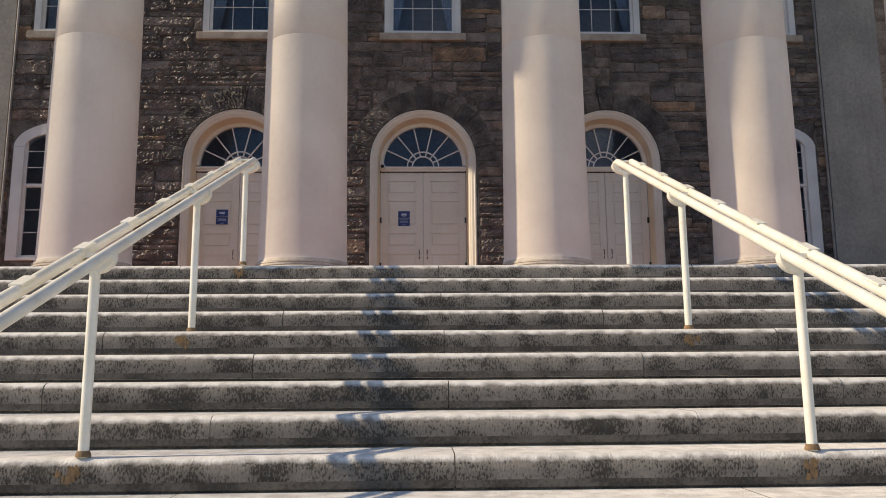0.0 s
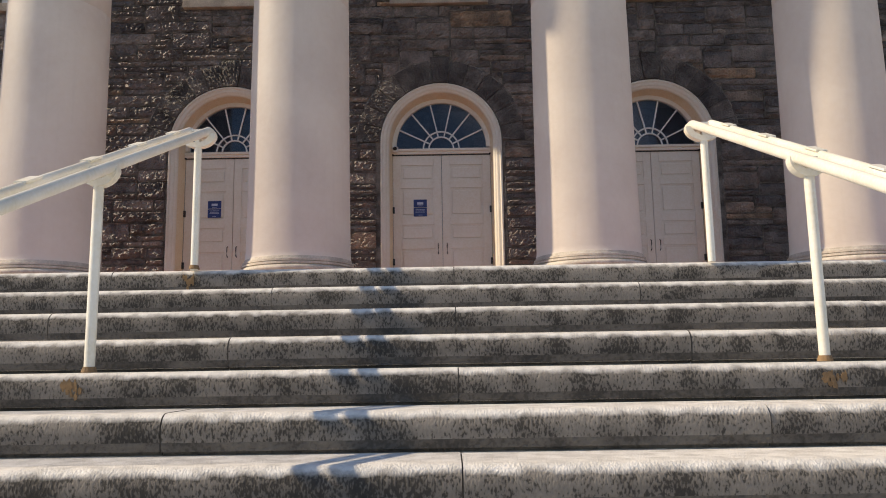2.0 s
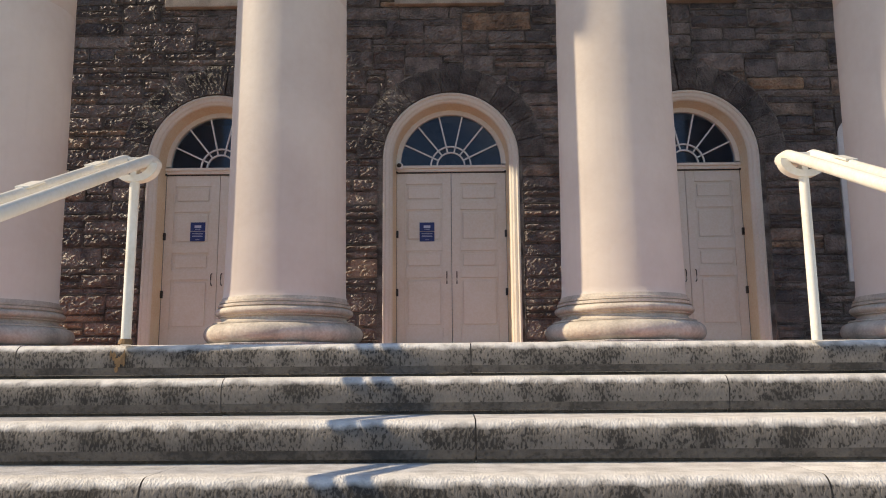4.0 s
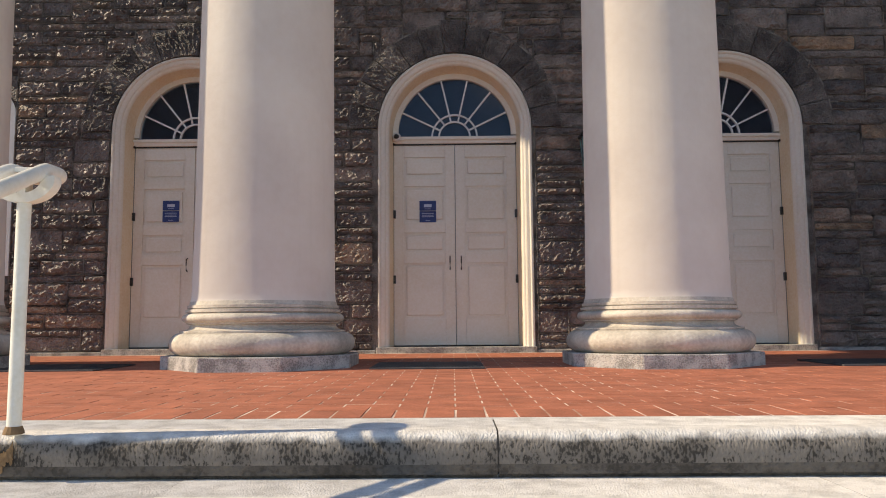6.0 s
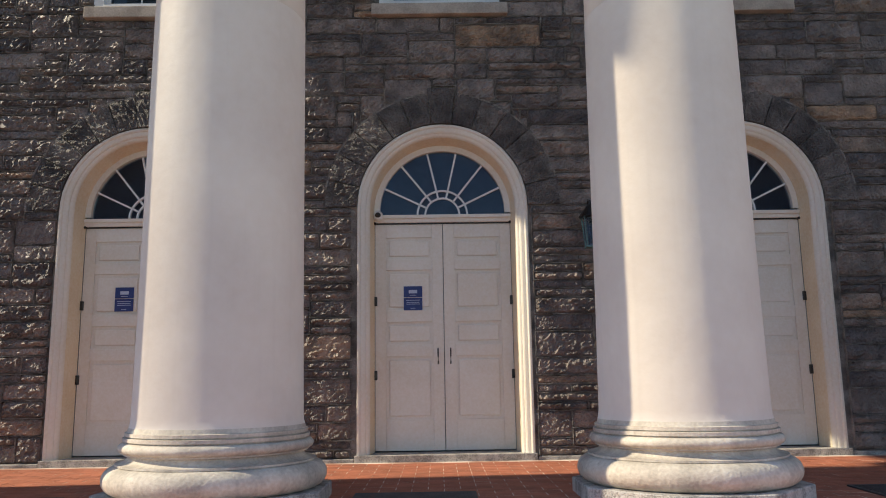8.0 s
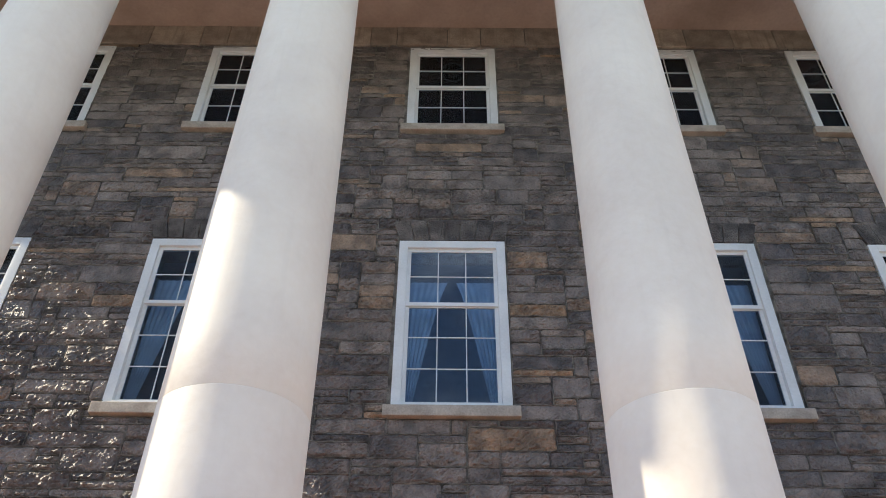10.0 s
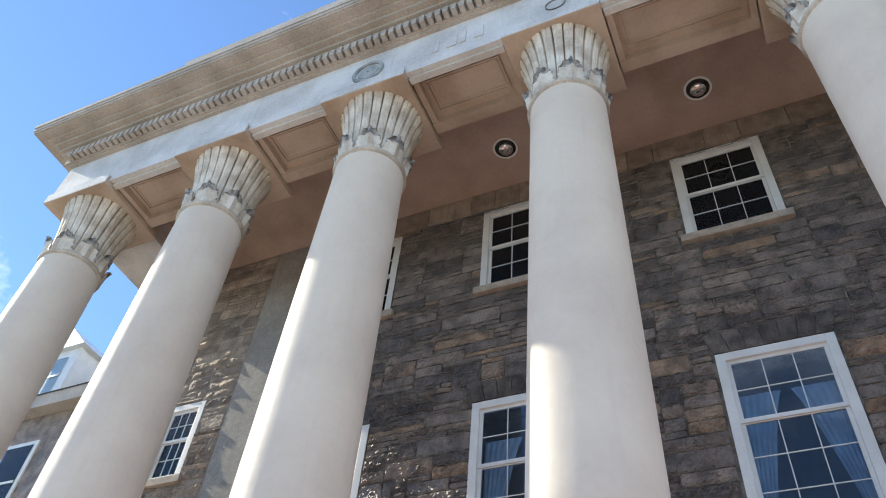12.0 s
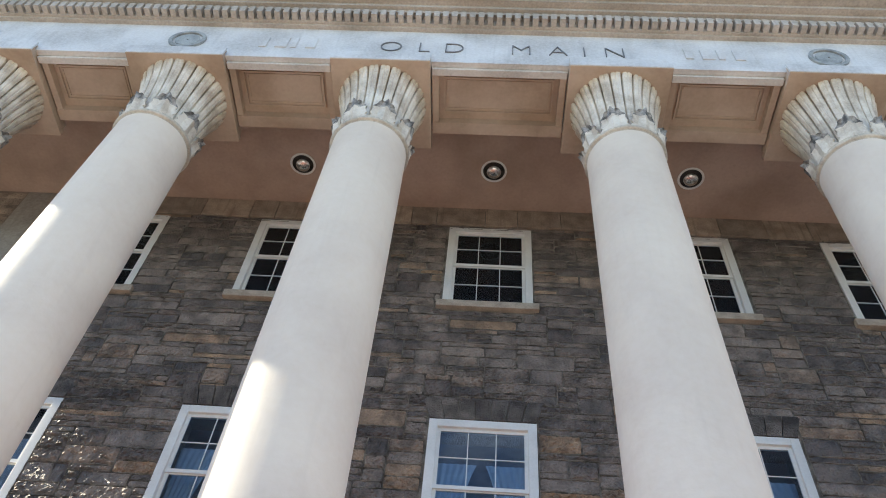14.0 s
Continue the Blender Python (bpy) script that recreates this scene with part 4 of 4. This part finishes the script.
part("lantern_bracket", tube(bmesh.new(), [(0, 0.0, 0.15), (0, -0.02, 0.4), (0, -0.08, 0.5), (0, -0.17, 0.47)], 0.012, 8), METAL, lan, smooth=True)
part("back_plate", boxed(-0.05, 0.05, -0.03, 0.01, 0.0, 0.3, bevel=0.006), METAL, lan)

for s in (-1, 1):
    pp = thing("downpipe", (s * 7.67, WALL - 0.032, 0.1), "slim grey metal downpipe beside the pilaster", "downpipe", "downpipes")
    part("pipe", lathe(bmesh.new(), [(0.024, 0.0), (0.024, 12.9)], 10), PIPE, pp, smooth=True)
    for z in (1.5, 4.5, 7.5, 10.5):
        part("clamp", boxed(-0.036, 0.036, -0.028, 0.032, z, z + 0.03), PIPE, pp)


# ---- wings ----
def build_wing(s):
    side = "west" if s < 0 else "east"
    wing = thing("wing_" + side, (s * 11.7, 8.7, LOW), "three-storey stone wing with slate roof and dormers", "building", "wings", "structure")

    def bx(bm, a, b, *rest, bevel=0.0):
        return box(bm, *sorted((s * a, s * b)), *rest, bevel=bevel)

    part("wall", bx(bmesh.new(), 0.0, 13.0, 0.0, 9.0, 0.0, 14.6), STONES, wing, "stone wing wall")
    part("pavilion_wall", bx(bmesh.new(), 12.9, 24.0, -2.0, 10.0, 0.0, 15.0), STONES, wing)
    part("eaves", bx(bmesh.new(), 0.0, 13.0, -0.35, 0.2, 14.4, 14.8), CORNICE, wing)
    bm = prism_x(bmesh.new(), [(-0.4, 14.78), (4.5, 18.6), (9.4, 14.78)], *sorted((0.0, s * 13.0)))
    part("roof_slope", bm, SLATE, wing, "grey slate roof")
    bm = prism_y(bmesh.new(), [(s * 12.6, 15.0), (s * 18.4, 20.5), (s * 24.4, 15.0)], -2.3, 10.2)
    part("pavilion_roof", bm, SLATE, wing, "grey slate gabled roof")
    for x in (2.4, 6.5, 10.6):
        d = part("dormer", bx(bmesh.new(), x - 0.75, x + 0.75, 0.5, 4.0, 15.2, 17.3), TRIM, wing, "white gabled dormer")
        part("gable", prism_y(bmesh.new(), [(s * x - 0.95, 17.25), (s * x, 18.15), (s * x + 0.95, 17.25)], 0.35, 4.2), TRIM, d)
        part("dormer_pane", bx(bmesh.new(), x - 0.42, x + 0.42, 0.47, 0.52, 15.7, 16.95), GLASS, d)
        part("dormer_bar", bx(bmesh.new(), x - 0.42, x + 0.42, 0.45, 0.47, 16.28, 16.35), TRIM, d)
    for x in (2.0, 5.2, 8.4, 11.4):
        for z in (3.6, 7.8, 11.4):
            f = part("window", bx(bmesh.new(), x - 0.62, x + 0.62, -0.04, 0.0, z, z + 2.2), TRIM, wing, "white window")
            part("window_pane", bx(bmesh.new(), x - 0.5, x + 0.5, -0.06, -0.042, z + 0.12, z + 2.08), GLASS, f)
            part("meeting_rail", bx(bmesh.new(), x - 0.5, x + 0.5, -0.075, -0.061, z + 1.06, z + 1.12), TRIM, f)
    return wing


build_wing(-1)
build_wing(1)


# ---- stones of the wall ----
def arch_ring(cx, tag):
    """Wedge stones round a door arch, with a taller keystone."""
    n = 13
    for k in range(n):
        a0, a1 = math.pi * k / n, math.pi * (k + 1) / n
        key = k == n // 2
        r0, r1 = 1.004, (1.44 if key else 1.37)
        bm = bmesh.new()
        g = 0.007
        m = 10
        rows = []
        for i in range(m + 1):
            r = r0 + (r1 - r0) * i / m
            row = []
            for j in range(m + 1):
                a = a0 + g / r + (a1 - a0 - 2 * g / r) * j / m
                edge = i in (0, m) or j in (0, m)
                row.append(bm.verts.new((cx + r * math.cos(a), WALL - (0.022 if edge else 0.014 + tag.uniform(0, 0.02)) - (0.02 if key else 0), SPRING + r * math.sin(a))))
            rows.append(row)
        for i in range(m):
            for j in range(m):
                bm.faces.new((rows[i][j], rows[i][j + 1], rows[i + 1][j + 1], rows[i + 1][j]))
        rim = [rows[0][j] for j in range(m + 1)] + [rows[i][m] for i in range(1, m + 1)] + [rows[m][j] for j in range(m - 1, -1, -1)] + [rows[i][0] for i in range(m - 1, 0, -1)]
        back = [bm.verts.new((v.co.x, WALL + 0.03, v.co.z)) for v in rim]
        for i in range(len(rim)):
            bm.faces.new((rim[i], rim[(i + 1) % len(rim)], back[(i + 1) % len(rim)], back[i]))
        bmesh.ops.recalc_face_normals(bm, faces=bm.faces)
        part("voussoir", bm, VOUSSOIR, facade)
    bm = bmesh.new()
    ring_y(bm, cx, SPRING, 1.372, 1.392, WALL - 0.02, WALL + 0.02, 0, 82, 20)
    ring_y(bm, cx, SPRING, 1.372, 1.392, WALL - 0.02, WALL + 0.02, 98, 180, 20)
    part("arch_joint", bm, MORTAR, facade)


def lintel_ring(cx, half, z, tag):
    n = 7
    for k in range(n):
        xa, xb = -half + 2 * half * k / n, -half + 2 * half * (k + 1) / n
        key = k == n // 2
        tilt = 0.16
        h = 0.36
        q = [(cx + xa + 0.007, z + 0.01), (cx + xb - 0.007, z + 0.01), (cx + xb * (1 + tilt) - 0.007, z + h), (cx + xa * (1 + tilt) + 0.007, z + h)]
        part("lintel_stone", prism_y(bmesh.new(), q, WALL - 0.022 - tag.uniform(0, 0.012), WALL + 0.03), VOUSSOIR, facade)


def stone_blocks(x0, x1, z0, z1, blocked, rnd):
    """Random ashlar: rectangles on a small grid, one to three courses high."""
    cw, ch = 0.095, 0.098
    nx, nz = int((x1 - x0) / cw), int((z1 - z0) / ch)
    cw, ch = (x1 - x0) / nx, (z1 - z0) / nz
    used = [[blocked(x0 + (i + 0.5) * cw, z0 + (k + 0.5) * ch) for i in range(nx)] for k in range(nz)]
    out = []
    for k in range(nz):
        for i in range(nx):
            if used[k][i]:
                continue
            h = rnd.choice((1, 1, 1, 1, 2, 2, 2, 3))
            w = rnd.choice((4, 5, 6, 7, 8, 9, 11)) if h > 1 else rnd.choice((4, 6, 8, 10, 12))
            h = min(h, nz - k)
            j = i
            while j < nx and j - i < w and not used[k][j]:
                j += 1
            if j < nx and not used[k][j] and (j + 1 >= nx or used[k][j + 1]):
                j += 1
            while h > 1 and any(used[k + d][c] for d in range(h) for c in range(i, j)):
                h -= 1
            for d in range(h):
                for c in range(i, j):
                    used[k + d][c] = True
            out.append((x0 + i * cw, x0 + j * cw, z0 + k * ch, z0 + (k + h) * ch))
    return out


def rock_face(xa, xb, za, zb, rnd):
    """Verts and faces of one rough block, set within its joints."""
    g = 0.007
    xa, xb, za, zb = xa + g, xb - g, za + g, zb - g
    cell = 0.09 if za > 9.0 else 0.034 if xa < 2.2 else 0.055
    nu, nv = max(2, round((xb - xa) / cell)), max(2, round((zb - za) / (cell * 0.8)))
    smooth = rnd.random() < 0.25
    amp = 0.007 if smooth else rnd.uniform(0.013, 0.035)
    lean, seed = rnd.uniform(-0.3, 0.3), rnd.uniform(0, 90)
    vs, fs = [], []
    for v in range(nv + 1):
        for u in range(nu + 1):
            edge = u in (0, nu) or v in (0, nv)
            x, z = xa + (xb - xa) * u / nu, za + (zb - za) * v / nv
            # broken ridges that run mostly along the bed of the stone
            broad = noise.noise(Vector((x * 5.5 + z * lean * 6, z * 11, seed)))
            sharp = 1 - 2.2 * abs(noise.noise(Vector((x * 13, z * 21 + x * lean * 9, seed + 7))))
            if edge:
                d = rnd.uniform(-0.004, 0.008)
                wob = noise.noise(Vector((x * 9, z * 9, seed + 30))) * 0.5 + 0.5
                corner = 0.008 if u in (0, nu) and v in (0, nv) else 0.0
                if u in (0, nu):
                    x += (1 if u == 0 else -1) * (wob * 0.010 + corner)
                if v in (0, nv):
                    z += (1 if v == 0 else -1) * (wob * 0.009 + corner)
            else:
                x += rnd.uniform(-0.3, 0.3) * cell
                z += rnd.uniform(-0.25, 0.25) * cell
                d = 0.006 + amp * max(-0.1, 0.5 + 0.55 * broad + 0.45 * sharp + rnd.uniform(-0.6, 0.6))
            vs.append((x, WALL - d, z))
    idx = lambda u, v: v * (nu + 1) + u
    for v in range(nv):
        for u in range(nu):
            fs.append((idx(u, v), idx(u + 1, v), idx(u + 1, v + 1), idx(u, v + 1)))
    rim = [idx(u, 0) for u in range(nu + 1)] + [idx(nu, v) for v in range(1, nv + 1)] + [idx(u, nv) for u in range(nu - 1, -1, -1)] + [idx(0, v) for v in range(nv - 1, 0, -1)]
    base = len(vs)
    for i in rim:
        vs.append((vs[i][0], WALL + 0.025, vs[i][2]))
    for i in range(len(rim)):
        j = (i + 1) % len(rim)
        fs.append((rim[j], rim[i], base + i, base + j))
    return vs, fs


def in_opening(x, z):
    for i, (cx, half, lo, hi) in enumerate(OPEN):
        if i < 3:
            if abs(x - cx) < 1.035 and z < SPRING or math.hypot(x - cx, z - SPRING) < 1.33 and z > SPRING - 0.04:
                return True
            if abs(x - cx) < 0.14 and 3.9 < z < 4.38:
                return True
        elif abs(x - cx) < half + 0.065 and lo - 0.13 < z < hi:
            return True
        elif 3 <= i and i > 4 and hi < 9 and abs(x - cx) < half + 0.065 and hi <= z < hi + 0.36:
            return True
    return False


rnd = random.Random(12)
blocks = stone_blocks(-7.71, 7.71, 0.1, 12.48, in_opening, rnd)
near = sorted(range(len(blocks)), key=lambda i: abs((blocks[i][0] + blocks[i][1]) / 2) + 0.45 * blocks[i][2])[:290]
near = set(near)
vs_all, fs_all, ms, mf = [], [], [], []
for i, (xa, xb, za, zb) in enumerate(blocks):
    vs, fs = rock_face(xa, xb, za, zb, rnd)
    if i in near:
        me = bpy.data.meshes.new("stone")
        me.from_pydata(vs, [], fs)
        me.materials.append(STONE)
        ob = new("stone", me)
        ob.parent = facade
    else:
        k = len(vs_all)
        vs_all += vs
        fs_all += [tuple(a + k for a in f) for f in fs]
    # proud ribbons of mortar below and beside the block
    for bx0, bx1, bz0, bz1 in ((xa - 0.006, xb + 0.006, za - 0.008, za + 0.008), (xa - 0.008, xa + 0.008, za + 0.008, zb - 0.008)):
        along = bx1 - bx0 > bz1 - bz0
        run = (bx1 - bx0) if along else (bz1 - bz0)
        cuts = max(1, round(run / 0.075))
        edges = [0.0] + sorted(min(0.97, max(0.03, (c + rnd.uniform(-0.3, 0.3)) / cuts)) for c in range(1, cuts)) + [1.0]
        heights = [WALL - rnd.uniform(0.006, 0.024) for _ in edges]
        for f0, f1, d0, d1 in zip(edges, edges[1:], heights, heights[1:]):
            w = rnd.uniform(-0.003, 0.003)
            k = len(ms)
            if along:
                x0, x1, z0, z1 = bx0 + run * f0, bx0 + run * f1, bz0 + w, bz1 + w
                ms += [(x0, WALL + 0.02, z0), (x1, WALL + 0.02, z0), (x1, WALL + 0.02, z1), (x0, WALL + 0.02, z1),
                       (x0, d0, z0 + 0.004), (x1, d1, z0 + 0.004), (x1, d1, z1 - 0.004), (x0, d0, z1 - 0.004)]
            else:
                x0, x1, z0, z1 = bx0 + w, bx1 + w, bz0 + run * f0, bz0 + run * f1
                ms += [(x0, WALL + 0.02, z0), (x1, WALL + 0.02, z0), (x1, WALL + 0.02, z1), (x0, WALL + 0.02, z1),
                       (x0 + 0.005, d0, z0), (x1 - 0.003, d0, z0), (x1 - 0.003, d1, z1), (x0 + 0.005, d1, z1)]
            mf += [(k + 4, k + 5, k + 6, k + 7), (k, k + 1, k + 5, k + 4), (k + 1, k + 2, k + 6, k + 5), (k + 2, k + 3, k + 7, k + 6), (k + 3, k, k + 4, k + 7)]


def joined(name, vs, fs, mat, parent, label):
    me = bpy.data.meshes.new(name)
    me.from_pydata(vs, [], fs)
    me.materials.append(mat)
    ob = new(name, me)
    ob.parent = parent
    return tagged(ob, label, kind="stuff")


for side, s in (("west", -1), ("east", 1)):
    a, b = sorted((s * 8.91, s * 10.94))
    ev, ef = [], []
    for xa, xb, za, zb in stone_blocks(a, b, 4.0, 12.95, lambda x, z: abs(x - s * 9.9) < 0.44 and 7.6 < z < 9.32, rnd):
        vs, fs = rock_face(xa, xb, za, zb, rnd)
        k = len(ev)
        ev += vs
        ef += [tuple(i + k for i in f) for f in fs]
    joined("end_stonework", ev, ef, END_STONES, END_WALLS[side], "tan rough stone blocks")
joined("stonework", vs_all, fs_all, STONES, facade, "dark rough ashlar blocks")
joined("mortar_ribbons", ms, mf, MORTAR, facade, "grey raised mortar joints")
for x in BAYS[1:4]:
    arch_ring(x, rnd)
for x in BAYS:
    lintel_ring(x, 0.735, 8.035, rnd)
x = -7.71
while x < 7.68:
    w = min(rnd.uniform(0.45, 0.95), 7.71 - x)
    part("course_stone", boxed(x + 0.006, x + w - 0.006, WALL - 0.03 - rnd.uniform(0, 0.008), WALL + 0.03, 12.49, CEIL - 0.002, bevel=0.006), FREESTONE, facade)
    x += w
bm = bmesh.new()
xs = [-7.71] + [v for c in BAYS[1:4] for v in (c - 1.02, c + 1.02)] + [7.71]
for a, b in zip(xs[::2], xs[1::2]):
    box(bm, a, b, WALL - 0.05, WALL + 0.03, 0.02, 0.1, bevel=0.01)
part("footing_course", bm, TREAD, facade, "low stone footing at the floor")

# ---- bricks of the floor ----
UNIT = 0.1365
one = boxed(-UNIT / 2 + 0.005, UNIT / 2 - 0.005, -UNIT + 0.004, UNIT - 0.004, -0.03, 0.0014)
bmesh.ops.bevel(one, geom=[e for e in one.edges if all(v.co.z > 0 for v in e.verts)], offset=0.0012, segments=1, affect="EDGES")
PAVER = mesh_of("brick", one, BRICK)
tv = [v.co.copy() for v in PAVER.vertices]
tf = [tuple(p.vertices) for p in PAVER.polygons]
tilt = math.atan(SLOPE)
vs_all, fs_all = [], []
count = 0
rnd = random.Random(5)


def lay(x, y, turn):
    global count
    z = floor_z(y) + rnd.uniform(-0.0008, 0.0014)
    if abs(x) < 1.5 and y < 2.45 and count < 295:
        ob = shared("brick", PAVER, platform, (x, y, z), 0.0)
        ob.rotation_euler = (Matrix.Rotation(tilt, 3, "X") @ Matrix.Rotation(turn + rnd.uniform(-0.012, 0.012), 3, "Z")).to_euler()
        count += 1
        return
    k = len(vs_all)
    m = pose(x, y, z, math.degrees(tilt)) @ Matrix.Rotation(turn + rnd.uniform(-0.012, 0.012), 4, "Z")
    vs_all.extend(tuple(m @ v) for v in tv)
    fs_all.extend(tuple(a + k for a in f) for f in tf)


# a row of headers along the edge, then running bond across the walk
for i in range(-66, 67):
    lay(i * UNIT + 0.042, 0.452 + UNIT, 0.0)
for k in range(44):
    cy = 0.452 + 2.5 * UNIT + k * UNIT
    if cy > 6.78:
        break
    for i in range(-33, 34):
        lay((2 * i + k % 2) * UNIT - 0.0265, cy, math.pi / 2)
joined("brick_paving", vs_all, fs_all, BRICKS, platform, "red brick pavers laid in running bond")

# ---- to metres ----
for ob in list(scene.objects):
    if ob.parent is None and ob.type in ("MESH", "EMPTY"):
        ob.matrix_basis = Matrix.Diagonal((SIZE, SIZE, SIZE, 1.0)) @ ob.matrix_basis
